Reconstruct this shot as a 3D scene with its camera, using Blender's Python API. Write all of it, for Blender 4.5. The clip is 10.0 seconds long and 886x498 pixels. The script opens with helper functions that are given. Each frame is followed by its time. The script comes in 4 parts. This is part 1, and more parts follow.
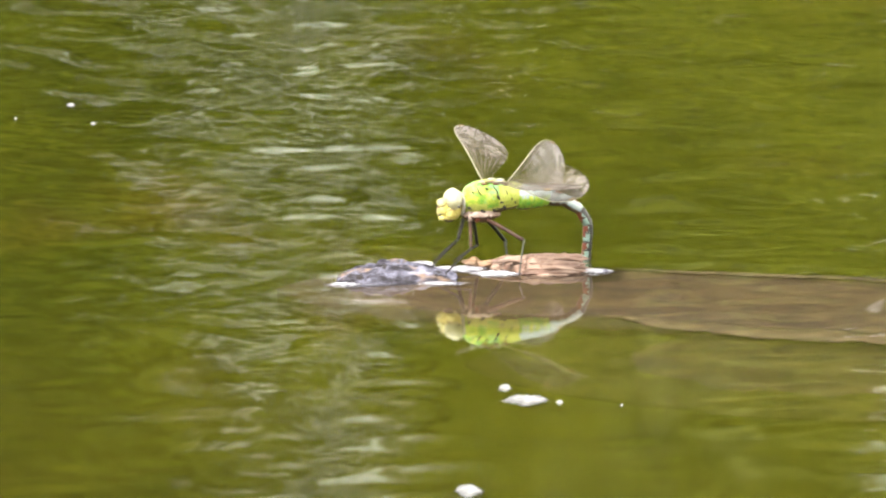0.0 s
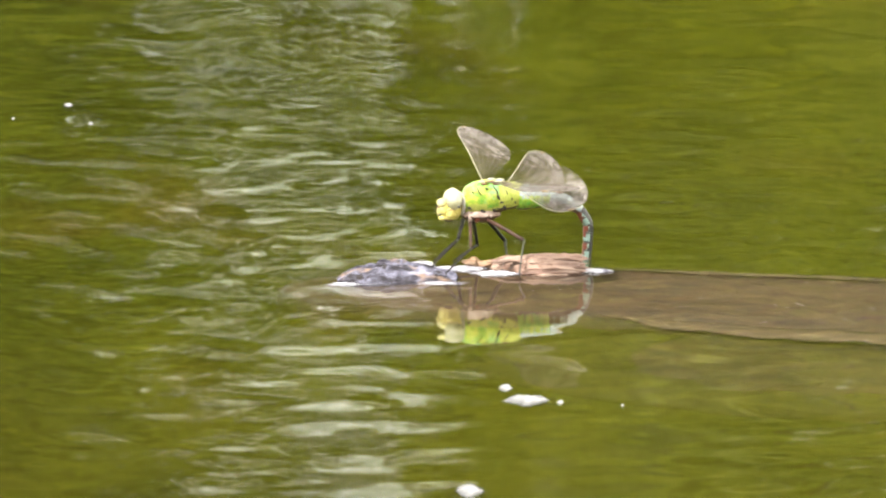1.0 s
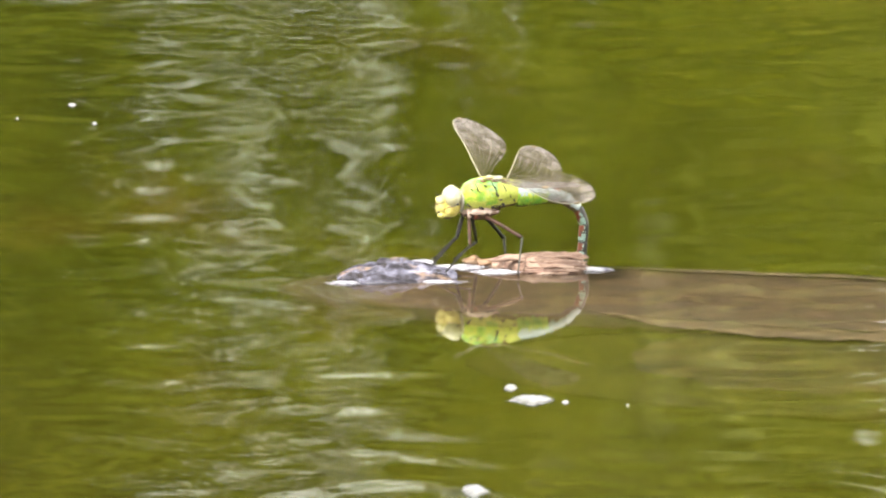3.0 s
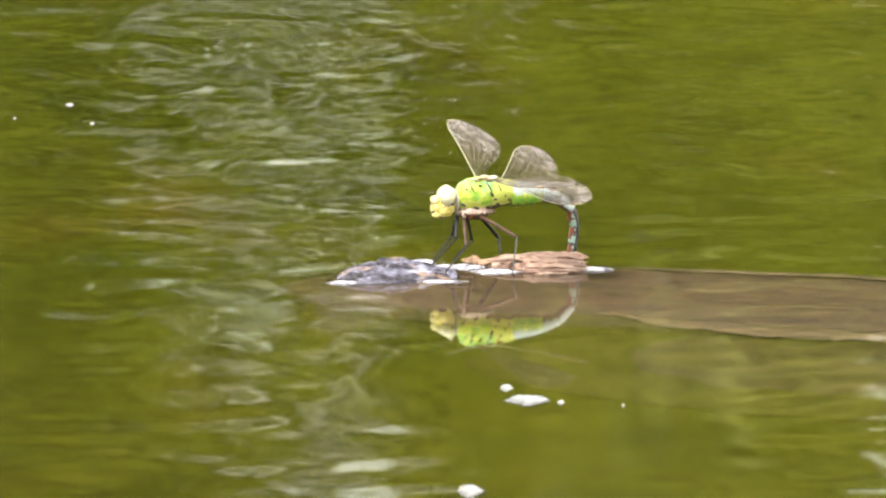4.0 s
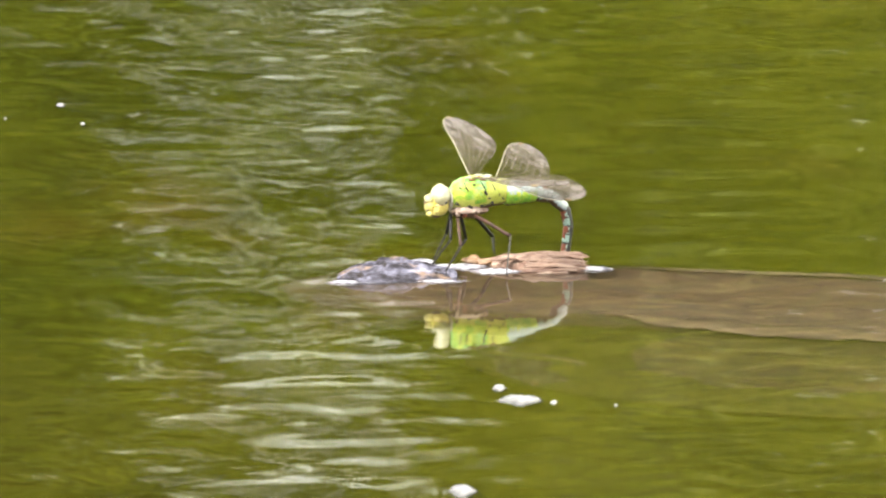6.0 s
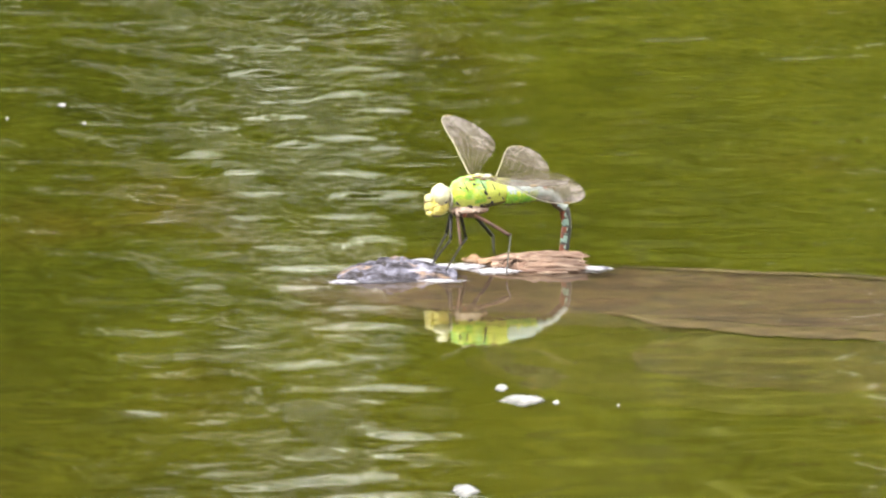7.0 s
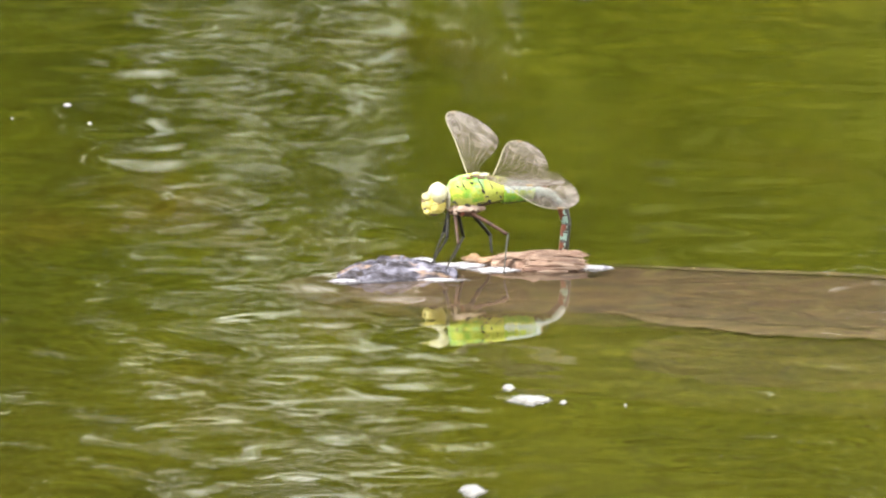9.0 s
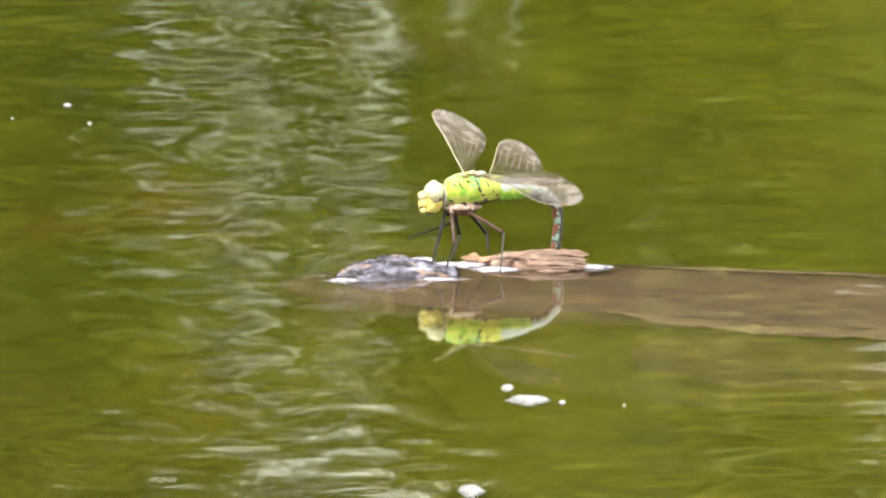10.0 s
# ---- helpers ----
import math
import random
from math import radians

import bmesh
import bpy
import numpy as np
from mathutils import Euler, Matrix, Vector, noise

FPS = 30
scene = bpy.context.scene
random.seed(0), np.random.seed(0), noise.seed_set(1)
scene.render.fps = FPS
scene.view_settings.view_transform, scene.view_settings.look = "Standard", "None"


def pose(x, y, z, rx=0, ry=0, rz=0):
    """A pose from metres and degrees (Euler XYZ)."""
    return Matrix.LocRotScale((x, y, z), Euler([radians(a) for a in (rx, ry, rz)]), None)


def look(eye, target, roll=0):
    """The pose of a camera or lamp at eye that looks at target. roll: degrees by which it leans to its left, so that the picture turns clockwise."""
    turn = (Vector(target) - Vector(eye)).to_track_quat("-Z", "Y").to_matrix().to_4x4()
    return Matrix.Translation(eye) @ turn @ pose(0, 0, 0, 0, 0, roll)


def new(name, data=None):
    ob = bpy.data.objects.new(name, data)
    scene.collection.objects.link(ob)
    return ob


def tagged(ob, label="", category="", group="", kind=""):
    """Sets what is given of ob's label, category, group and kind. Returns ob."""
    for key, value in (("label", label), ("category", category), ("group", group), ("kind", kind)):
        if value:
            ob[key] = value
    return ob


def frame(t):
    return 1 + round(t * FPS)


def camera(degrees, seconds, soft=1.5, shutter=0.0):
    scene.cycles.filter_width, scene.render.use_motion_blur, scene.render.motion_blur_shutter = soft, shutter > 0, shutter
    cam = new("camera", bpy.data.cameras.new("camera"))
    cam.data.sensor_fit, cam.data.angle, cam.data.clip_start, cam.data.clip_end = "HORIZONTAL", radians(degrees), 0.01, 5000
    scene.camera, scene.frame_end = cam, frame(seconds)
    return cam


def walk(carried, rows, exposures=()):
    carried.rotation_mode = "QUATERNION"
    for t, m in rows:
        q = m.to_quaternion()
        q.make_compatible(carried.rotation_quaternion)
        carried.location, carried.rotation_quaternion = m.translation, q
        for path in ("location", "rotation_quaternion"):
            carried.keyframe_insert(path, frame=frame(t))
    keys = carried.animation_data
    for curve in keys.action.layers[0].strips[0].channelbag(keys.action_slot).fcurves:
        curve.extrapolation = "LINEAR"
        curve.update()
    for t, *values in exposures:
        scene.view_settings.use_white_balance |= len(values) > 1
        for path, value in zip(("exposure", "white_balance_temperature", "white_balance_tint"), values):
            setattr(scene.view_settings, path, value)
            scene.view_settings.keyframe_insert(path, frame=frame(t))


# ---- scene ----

# Units: metres; MM turns millimetres into metres. The water's surface is z = 0.
MM = 0.001
STAND = 6.0                       # camera to subject
TILT = radians(9.0)               # how steeply it looks down
cam = camera(2.376, 10.0, soft=2.2)
EYE = (0.0, -STAND * math.cos(TILT), STAND * math.sin(TILT))
walk(cam, [(0.0, look(EYE, (0, 0, 0))), (10.0, look(EYE, (0, 0, 0)))])

# ---- light ----
SUN_FROM = Vector((-0.28, -0.36, 0.89)).normalized()
world = bpy.data.worlds.new("sky")
scene.world = world
world.use_nodes = True
wn = world.node_tree
sky = wn.nodes.new("ShaderNodeTexSky")
sky.sky_type = "NISHITA"
sky.sun_disc = False
sky.sun_elevation = math.asin(SUN_FROM.z)
sky.sun_rotation = math.atan2(SUN_FROM.x, SUN_FROM.y)
sky.dust_density = 4.0
sky.ozone_density = 0.6
veil_at = wn.nodes.new("ShaderNodeTexCoord")
veil = wn.nodes.new("ShaderNodeTexNoise")
veil.inputs["Scale"].default_value = 2.2
veil.inputs["Detail"].default_value = 5.0
wn.links.new(veil_at.outputs["Generated"], veil.inputs["Vector"])
cover = wn.nodes.new("ShaderNodeMapRange")
cover.inputs["From Min"].default_value, cover.inputs["From Max"].default_value = 0.25, 0.65
cover.inputs["To Min"].default_value, cover.inputs["To Max"].default_value = 0.80, 1.0
wn.links.new(veil.outputs["Fac"], cover.inputs["Value"])
sky_mix = wn.nodes.new("ShaderNodeMix")
sky_mix.data_type = "RGBA"
sky_mix.inputs[7].default_value = (12.5, 12.3, 11.1, 1)
wn.links.new(cover.outputs[0], sky_mix.inputs[0])
wn.links.new(sky.outputs[0], sky_mix.inputs[6])
wn.links.new(sky_mix.outputs[2], wn.nodes["Background"].inputs[0])
wn.nodes["Background"].inputs[1].default_value = 0.13
sun_data = bpy.data.lights.new("sun", "SUN")
sun_data.energy = 3.8
sun_data.angle = radians(0.53)
sun_data.color = (1.0, 0.95, 0.86)
sun = new("sun", sun_data)
sun.matrix_world = look(SUN_FROM * 30, (0, 0, 0))
scene.view_settings.exposure = 1.0


# ---- materials ----
class Nodes:
    """Short words for building a node material."""

    def __init__(self, name):
        self.mat = bpy.data.materials.new(name)
        self.mat.use_nodes = True
        self.tree = self.mat.node_tree
        self.bsdf = self.tree.nodes["Principled BSDF"]
        self.out = self.tree.nodes["Material Output"]

    def add(self, kind, **values):
        n = self.tree.nodes.new(kind)
        for key, value in values.items():
            n.inputs[key.replace("_", " ")].default_value = value
        return n

    def link(self, a, b):
        self.tree.links.new(a, b)

    def coords(self, scale=(1, 1, 1), generated=False):
        tc = self.tree.nodes.new("ShaderNodeTexCoord")
        mp = self.add("ShaderNodeMapping", Scale=scale)
        self.link(tc.outputs["Generated" if generated else "Object"], mp.inputs["Vector"])
        return mp.outputs[0]

    def noise(self, vector, scale, detail=4.0, rough=0.55):
        n = self.add("ShaderNodeTexNoise", Scale=scale, Detail=detail, Roughness=rough)
        self.link(vector, n.inputs["Vector"])
        return n.outputs["Fac"]

    def ramp(self, fac, stops):
        n = self.tree.nodes.new("ShaderNodeValToRGB")
        while len(n.color_ramp.elements) < len(stops):
            n.color_ramp.elements.new(0.5)
        for e, (p, c) in zip(n.color_ramp.elements, stops):
            e.position, e.color = p, (*c, 1) if len(c) == 3 else c
        self.link(fac, n.inputs[0])
        return n.outputs[0]

    def mix(self, fac, a, b, blend="MIX"):
        n = self.tree.nodes.new("ShaderNodeMix")
        n.data_type, n.blend_type = "RGBA", blend
        for socket, value in ((n.inputs[0], fac), (n.inputs[6], a), (n.inputs[7], b)):
            if isinstance(value, bpy.types.NodeSocket):
                self.link(value, socket)
            else:
                socket.default_value = value if isinstance(value, float) else (*value, 1)
        return n.outputs[2]

    def bump(self, fac, strength, distance):
        n = self.add("ShaderNodeBump", Strength=strength, Distance=distance)
        self.link(fac, n.inputs["Height"])
        self.link(n.outputs[0], self.bsdf.inputs["Normal"])
        return n.outputs[0]

    def set(self, color=None, rough=None, **values):
        if color is not None:
            if isinstance(color, bpy.types.NodeSocket):
                self.link(color, self.bsdf.inputs["Base Color"])
            else:
                self.bsdf.inputs["Base Color"].default_value = (*color, 1)
        if rough is not None:
            if isinstance(rough, bpy.types.NodeSocket):
                self.link(rough, self.bsdf.inputs["Roughness"])
            else:
                self.bsdf.inputs["Roughness"].default_value = rough
        for key, value in values.items():
            self.bsdf.inputs[key.replace("_", " ")].default_value = value
        return self.mat


def two_tone(name, dark, light, size, rough=0.5, fine=0.15, relief=0.0, stretch=(1, 1, 1), spread=(0.3, 0.7), **more):
    """A surface that varies at two scales: blotches of a given size in metres, and a grain a tenth as large."""
    n = Nodes(name)
    v = n.coords(stretch)
    big = n.noise(v, 1 / size, 3.0)
    small = n.noise(v, 10 / size, 4.0)
    base = n.ramp(big, [(spread[0], dark), (spread[1], light)])
    grain = n.ramp(small, [(0.3, (1 - fine,) * 3), (0.7, (1 + fine,) * 3)])
    col = n.mix(1.0, base, grain, "MULTIPLY")
    if relief:
        n.bump(small, 0.6, relief)
    return n.set(col, rough, **more)


def water_material():
    n = Nodes("pond_water")
    return n.set((0.93, 0.97, 0.88), 0.03, IOR=1.333, Transmission_Weight=1.0)


def murk_material(name, opacity, dark, light, brown=(0.060, 0.040, 0.006)):
    n = Nodes(name)
    v = n.coords((1, 0.45, 1))
    cloud = n.noise(v, 14.0, 3.0, 0.5)
    tint = n.noise(v, 5.0, 2.0, 0.5)
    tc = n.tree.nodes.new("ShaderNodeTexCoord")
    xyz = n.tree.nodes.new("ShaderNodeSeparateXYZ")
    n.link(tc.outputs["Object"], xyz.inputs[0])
    side_tint = n.tree.nodes.new("ShaderNodeMapRange")      # lighter towards +x: brighter tree reflections there, put into the murk colour
    side_tint.inputs["From Min"].default_value, side_tint.inputs["From Max"].default_value = -0.12, 0.05
    side_tint.inputs["To Min"].default_value, side_tint.inputs["To Max"].default_value = -0.05, 0.22
    n.link(xyz.outputs["X"], side_tint.inputs["Value"])
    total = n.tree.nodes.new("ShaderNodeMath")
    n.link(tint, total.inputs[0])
    n.link(side_tint.outputs[0], total.inputs[1])
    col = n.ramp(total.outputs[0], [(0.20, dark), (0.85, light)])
    drift = n.ramp(n.noise(v, 10.0, 3.0, 0.55), [(0.555, (0, 0, 0)), (0.69, (0.80, 0.80, 0.80))])
    col = n.mix(drift, col, brown)
    silt = n.tree.nodes.new("ShaderNodeMapRange")       # brown silt stirred up on the near side of the log
    silt.inputs["From Min"].default_value, silt.inputs["From Max"].default_value = -0.03, -0.28
    silt.inputs["To Min"].default_value, silt.inputs["To Max"].default_value = 0.0, 0.20
    n.link(xyz.outputs["Y"], silt.inputs["Value"])
    col = n.mix(silt.outputs[0], col, (0.070, 0.050, 0.009))
    mottle = n.ramp(n.noise(v, 34.0, 3.0, 0.6), [(0.32, (0.66, 0.68, 0.72)), (0.68, (1.34, 1.32, 1.25))])
    col = n.mix(1.0, col, mottle, "MULTIPLY")
    n.set(col, 1.0, Specular_IOR_Level=0.0)
    n.link(n.ramp(cloud, [(0.2, (opacity * 0.75,) * 3), (0.8, (min(1.0, opacity * 1.2),) * 3)]), n.bsdf.inputs["Alpha"])
    return n.mat


def wood_material(name, dark, mid, light, grain, wet_rough, relief, stretch=0.12):
    n = Nodes(name)
    v = n.coords((stretch, 1.0, 1.0))
    fibre = n.noise(v, grain, 6.0, 0.65)
    blot = n.noise(n.coords(), 90.0, 3.0)
    col = n.ramp(fibre, [(0.32, dark), (0.5, mid), (0.68, light)])
    stain = n.ramp(blot, [(0.35, (0.62, 0.60, 0.58)), (0.6, (1.05, 1.03, 1.0))])
    n.bump(fibre, 0.9, relief)
    return n.set(n.mix(1.0, col, stain, "MULTIPLY"), wet_rough)


def bark_material():
    n = Nodes("wet_dark_bark")
    a = n.noise(n.coords((0.6, 1.0, 1.0)), 260.0, 6.0, 0.60)
    b = n.noise(n.coords((0.7, 1.0, 1.0)), 120.0, 3.0)
    c = n.noise(n.coords(), 210.0, 4.0)
    col = n.ramp(a, [(0.38, (0.012, 0.009, 0.013)), (0.48, (0.060, 0.056, 0.080)), (0.57, (0.15, 0.148, 0.205)), (0.70, (0.34, 0.33, 0.40))])
    col = n.mix(n.ramp(b, [(0.56, (0, 0, 0)), (0.64, (0.85, 0.85, 0.85))]), col, (0.22, 0.145, 0.10))
    col = n.mix(n.ramp(c, [(0.60, (0, 0, 0)), (0.66, (0.9, 0.9, 0.9))]), col, (0.014, 0.009, 0.008))
    n.bump(a, 1.0, 0.0012)
    return n.set(col, 0.62, Specular_IOR_Level=0.3)


def wing_material():
    n = Nodes("smoky_wing_membrane")
    v = n.coords()
    patch = n.noise(v, 210.0, 2.5, 0.55)
    cell = n.add("ShaderNodeTexVoronoi", Scale=1100.0)
    cell.feature = "DISTANCE_TO_EDGE"
    n.link(v, cell.inputs["Vector"])
    lines = n.ramp(cell.outputs["Distance"], [(0.02, (1, 1, 1)), (0.12, (0, 0, 0))])
    col = n.mix(lines, n.ramp(patch, [(0.38, (0.052, 0.034, 0.022)), (0.5, (0.125, 0.095, 0.070)), (0.60, (0.33, 0.285, 0.265))]), (0.10, 0.08, 0.065))
    tip_at = n.tree.nodes.new("ShaderNodeTexCoord")
    along = n.tree.nodes.new("ShaderNodeSeparateXYZ")
    n.link(tip_at.outputs["Object"], along.inputs[0])
    col = n.mix(n.ramp(along.outputs["X"], [(0.026, (0, 0, 0)), (0.045, (0.75, 0.75, 0.75))]), col, (0.245, 0.215, 0.215))
    n.set(col, 0.28, Specular_IOR_Level=0.6)
    tc = n.tree.nodes.new("ShaderNodeTexCoord")
    xyz = n.tree.nodes.new("ShaderNodeSeparateXYZ")
    n.link(tc.outputs["Object"], xyz.inputs[0])
    smoke = n.ramp(xyz.outputs["X"], [(0.010, (0.10,) * 3), (0.033, (1.0,) * 3)])
    body = n.mix(0.35, n.ramp(patch, [(0.35, (0.34,) * 3), (0.65, (0.72,) * 3)]), lines)
    n.link(n.mix(1.0, body, smoke, "MULTIPLY"), n.bsdf.inputs["Alpha"])
    return n.mat


def cuticle_material():
    """Apple green with yellow and sea-green blotches and a fine pitted relief."""
    n = Nodes("apple_green_cuticle")
    v = n.coords()
    base = n.ramp(n.noise(v, 330.0, 3.0), [(0.34, (0.10, 0.30, 0.035)), (0.50, (0.24, 0.36, 0.030)), (0.64, (0.50, 0.50, 0.075))])
    sea = n.ramp(n.noise(n.coords((1.3, 1.3, 1.0)), 240.0, 2.0), [(0.54, (0, 0, 0)), (0.66, (0.75, 0.75, 0.75))])
    col = n.mix(sea, base, (0.20, 0.42, 0.20))
    small = n.noise(v, 2400.0, 3.0)
    col = n.mix(1.0, col, n.ramp(small, [(0.3, (0.76, 0.76, 0.76)), (0.7, (1.24, 1.24, 1.24))]), "MULTIPLY")
    n.bump(small, 0.6, 0.00012)
    return n.set(col, 0.5)


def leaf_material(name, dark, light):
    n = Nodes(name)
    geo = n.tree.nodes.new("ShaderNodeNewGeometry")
    # sunlit boughs and shaded hollows of the crown are put into the leaf colour
    lit_bough = n.noise(n.coords((1, 1, 1.6)), 3.0, 4.0, 0.65)
    col = n.ramp(lit_bough, [(0.38, dark), (0.62, light)])
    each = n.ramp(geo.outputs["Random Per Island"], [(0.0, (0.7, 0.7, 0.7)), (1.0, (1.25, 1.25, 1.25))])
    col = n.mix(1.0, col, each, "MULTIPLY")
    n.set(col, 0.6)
    thin = n.tree.nodes.new("ShaderNodeBsdfTranslucent")    # light passes through the blade
    n.link(col, thin.inputs["Color"])
    both = n.tree.nodes.new("ShaderNodeMixShader")
    both.inputs[0].default_value = 0.45
    n.link(n.bsdf.outputs[0], both.inputs[1])
    n.link(thin.outputs[0], both.inputs[2])
    n.link(both.outputs[0], n.out.inputs["Surface"])
    return n.mat


M_WATER = water_material()
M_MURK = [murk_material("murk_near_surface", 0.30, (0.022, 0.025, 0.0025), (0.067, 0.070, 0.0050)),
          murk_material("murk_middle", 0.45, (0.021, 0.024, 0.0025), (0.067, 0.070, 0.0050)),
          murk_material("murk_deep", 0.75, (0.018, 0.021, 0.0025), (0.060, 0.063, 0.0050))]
M_BED = two_tone("silty_pond_bed", (0.025, 0.02, 0.005), (0.04, 0.038, 0.006), 0.12, 0.9)
M_GROUND = two_tone("grassy_bank", (0.05, 0.07, 0.02), (0.10, 0.12, 0.04), 0.6, 0.9)
M_TRUNK = wood_material("sunken_brown_wood", (0.038, 0.020, 0.007), (0.062, 0.034, 0.0125), (0.094, 0.056, 0.023), 330.0, 0.7, 0.0012, 0.4)
M_LEDGE = wood_material("torn_light_bark", (0.045, 0.027, 0.011), (0.088, 0.057, 0.025), (0.135, 0.094, 0.044), 240.0, 0.7, 0.0012, 0.4)
M_MASS = wood_material("dark_brown_mass", (0.022, 0.011, 0.004), (0.052, 0.029, 0.010), (0.085, 0.052, 0.018), 90.0, 0.8, 0.0012, 0.4)
M_WOOD = wood_material("bleached_tan_wood", (0.12, 0.058, 0.043), (0.255, 0.160, 0.122), (0.47, 0.360, 0.295), 520.0, 0.5, 0.0005)
M_BARK = bark_material()
M_KNOT = wood_material("orange_tan_wood", (0.09, 0.042, 0.022), (0.24, 0.140, 0.080), (0.40, 0.29, 0.20), 300.0, 0.5, 0.0005, 0.5)
M_CRACK = two_tone("dark_bark_gash", (0.012, 0.010, 0.014), (0.05, 0.045, 0.065), 0.002, 0.7)
M_TANBARK = wood_material("torn_tan_bark", (0.05, 0.032, 0.022), (0.15, 0.098, 0.066), (0.30, 0.22, 0.16), 380.0, 0.5, 0.0005)
M_FROTH = two_tone("white_froth", (0.09, 0.09, 0.105), (0.30, 0.30, 0.30), 0.0026, 0.6, 0.35, 0.0001)
M_RIM = two_tone("lilac_white_sky_glint", (0.12, 0.115, 0.17), (0.54, 0.53, 0.58), 0.0026, 0.3, 0.25, 0.0003, spread=(0.36, 0.58))
for white_mat in (M_FROTH, M_RIM):        # foam and painted glints both thin out to clear water at the margin
    tree_nodes = white_mat.node_tree
    at = tree_nodes.nodes.new("ShaderNodeTexCoord")
    height_of = tree_nodes.nodes.new("ShaderNodeSeparateXYZ")
    thin = tree_nodes.nodes.new("ShaderNodeMapRange")
    thin.inputs["From Min"].default_value, thin.inputs["From Max"].default_value = 0.00000, 0.00042
    thin.inputs["To Min"].default_value, thin.inputs["To Max"].default_value = 0.12, 1.0
    tree_nodes.links.new(at.outputs["Object"], height_of.inputs[0])
    tree_nodes.links.new(height_of.outputs["Z"], thin.inputs["Value"])
    tree_nodes.links.new(thin.outputs[0], tree_nodes.nodes["Principled BSDF"].inputs["Alpha"])
M_WING = wing_material()
M_VEIN = two_tone("brown_wing_vein", (0.060, 0.042, 0.028), (0.150, 0.118, 0.090), 0.004, 0.4)
M_COSTA = two_tone("pale_yellow_wing_edge", (0.26, 0.235, 0.15), (0.36, 0.34, 0.25), 0.004, 0.4)
M_STIGMA = two_tone("tan_wing_cell", (0.200, 0.135, 0.065), (0.260, 0.190, 0.110), 0.002, 0.4)
M_GREEN = cuticle_material()
M_YGREEN = two_tone("yellow_green_cuticle", (0.27, 0.36, 0.035), (0.46, 0.46, 0.11), 0.0035, 0.52, 0.22, 0.00006)
M_YELLOW = two_tone("yellow_face", (0.452, 0.365, 0.0522), (0.592, 0.539, 0.209), 0.003, 0.4, 0.12)
M_EYE = two_tone("pale_cream_eye", (0.348, 0.331, 0.174), (0.539, 0.522, 0.4), 0.003, 0.25, 0.08)
M_BROW = two_tone("pale_yellow_brow", (0.479, 0.435, 0.157), (0.592, 0.574, 0.348), 0.003, 0.5, 0.1)
M_BLACK = two_tone("black_cuticle", (0.012, 0.010, 0.010), (0.03, 0.026, 0.024), 0.003, 0.3)
M_PINK = two_tone("pinkish_underside", (0.25, 0.15, 0.12), (0.52, 0.42, 0.36), 0.0022, 0.5)
M_RUST = two_tone("rust_brown_cuticle", (0.085, 0.018, 0.008), (0.17, 0.048, 0.022), 0.002, 0.4)
# dark brown belly with the shade under the body put into the colour
M_BELLY = two_tone("shaded_brown_belly", (0.035, 0.018, 0.010), (0.085, 0.048, 0.030), 0.002, 0.5)
M_TURQ = two_tone("pale_turquoise_cuticle", (0.160, 0.280, 0.250), (0.310, 0.390, 0.350), 0.002, 0.38)
M_BLUE = two_tone("pale_blue_cuticle", (0.17, 0.26, 0.29), (0.34, 0.37, 0.36), 0.003, 0.45, 0.2)
M_FEMUR = two_tone("reddish_leg", (0.016, 0.006, 0.005), (0.070, 0.033, 0.024), 0.003, 0.42, Specular_IOR_Level=0.25)
# lighter than the black leg: light on the thin shin, put into colour
M_SHIN = two_tone("thin_lit_shin", (0.010, 0.010, 0.008), (0.036, 0.034, 0.028), 0.003, 0.4)
M_TIBIA = two_tone("black_leg", (0.003, 0.0025, 0.003), (0.012, 0.010, 0.010), 0.003, 0.42, Specular_IOR_Level=0.2)
M_CREAM = two_tone("cream_wing_root", (0.310, 0.290, 0.230), (0.400, 0.380, 0.330), 0.002, 0.45)
# sunlit and dimmer copies of one foliage, the difference put into their colours
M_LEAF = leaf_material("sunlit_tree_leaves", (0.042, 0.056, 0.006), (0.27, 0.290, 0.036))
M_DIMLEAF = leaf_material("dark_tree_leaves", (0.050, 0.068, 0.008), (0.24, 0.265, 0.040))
M_TREEBARK = two_tone("tree_bark", (0.06, 0.05, 0.04), (0.14, 0.11, 0.09), 0.2, 0.9)


# ---- mesh helpers ----
def finish(name, bm, mats, smooth=True):
    data = bpy.data.meshes.new(name)
    bm.normal_update()
    bm.to_mesh(data)
    bm.free()
    for m in mats if isinstance(mats, (list, tuple)) else [mats]:
        data.materials.append(m)
    if smooth:
        for p in data.polygons:
            p.use_smooth = True
    return data


def part(name, bm, mats, parent=None, label="", smooth=True):
    """One bmesh as one mesh object, under a thing or under a part."""
    ob = new(name, finish(name, bm, mats, smooth))
    ob.parent = parent
    return tagged(ob, label)


def loft(rings, closed=True, caps=True):
    """A skin over rings of points, each ring with equally many."""
    bm = bmesh.new()
    vs = [[bm.verts.new(p) for p in ring] for ring in rings]
    n = len(vs[0])
    for a, b in zip(vs, vs[1:]):
        for i in range(n if closed else n - 1):
            j = (i + 1) % n
            bm.faces.new((a[i], a[j], b[j], b[i]))
    if caps:
        bm.faces.new(list(reversed(vs[0])))
        bm.faces.new(vs[-1])
    bmesh.ops.recalc_face_normals(bm, faces=bm.faces)
    return bm


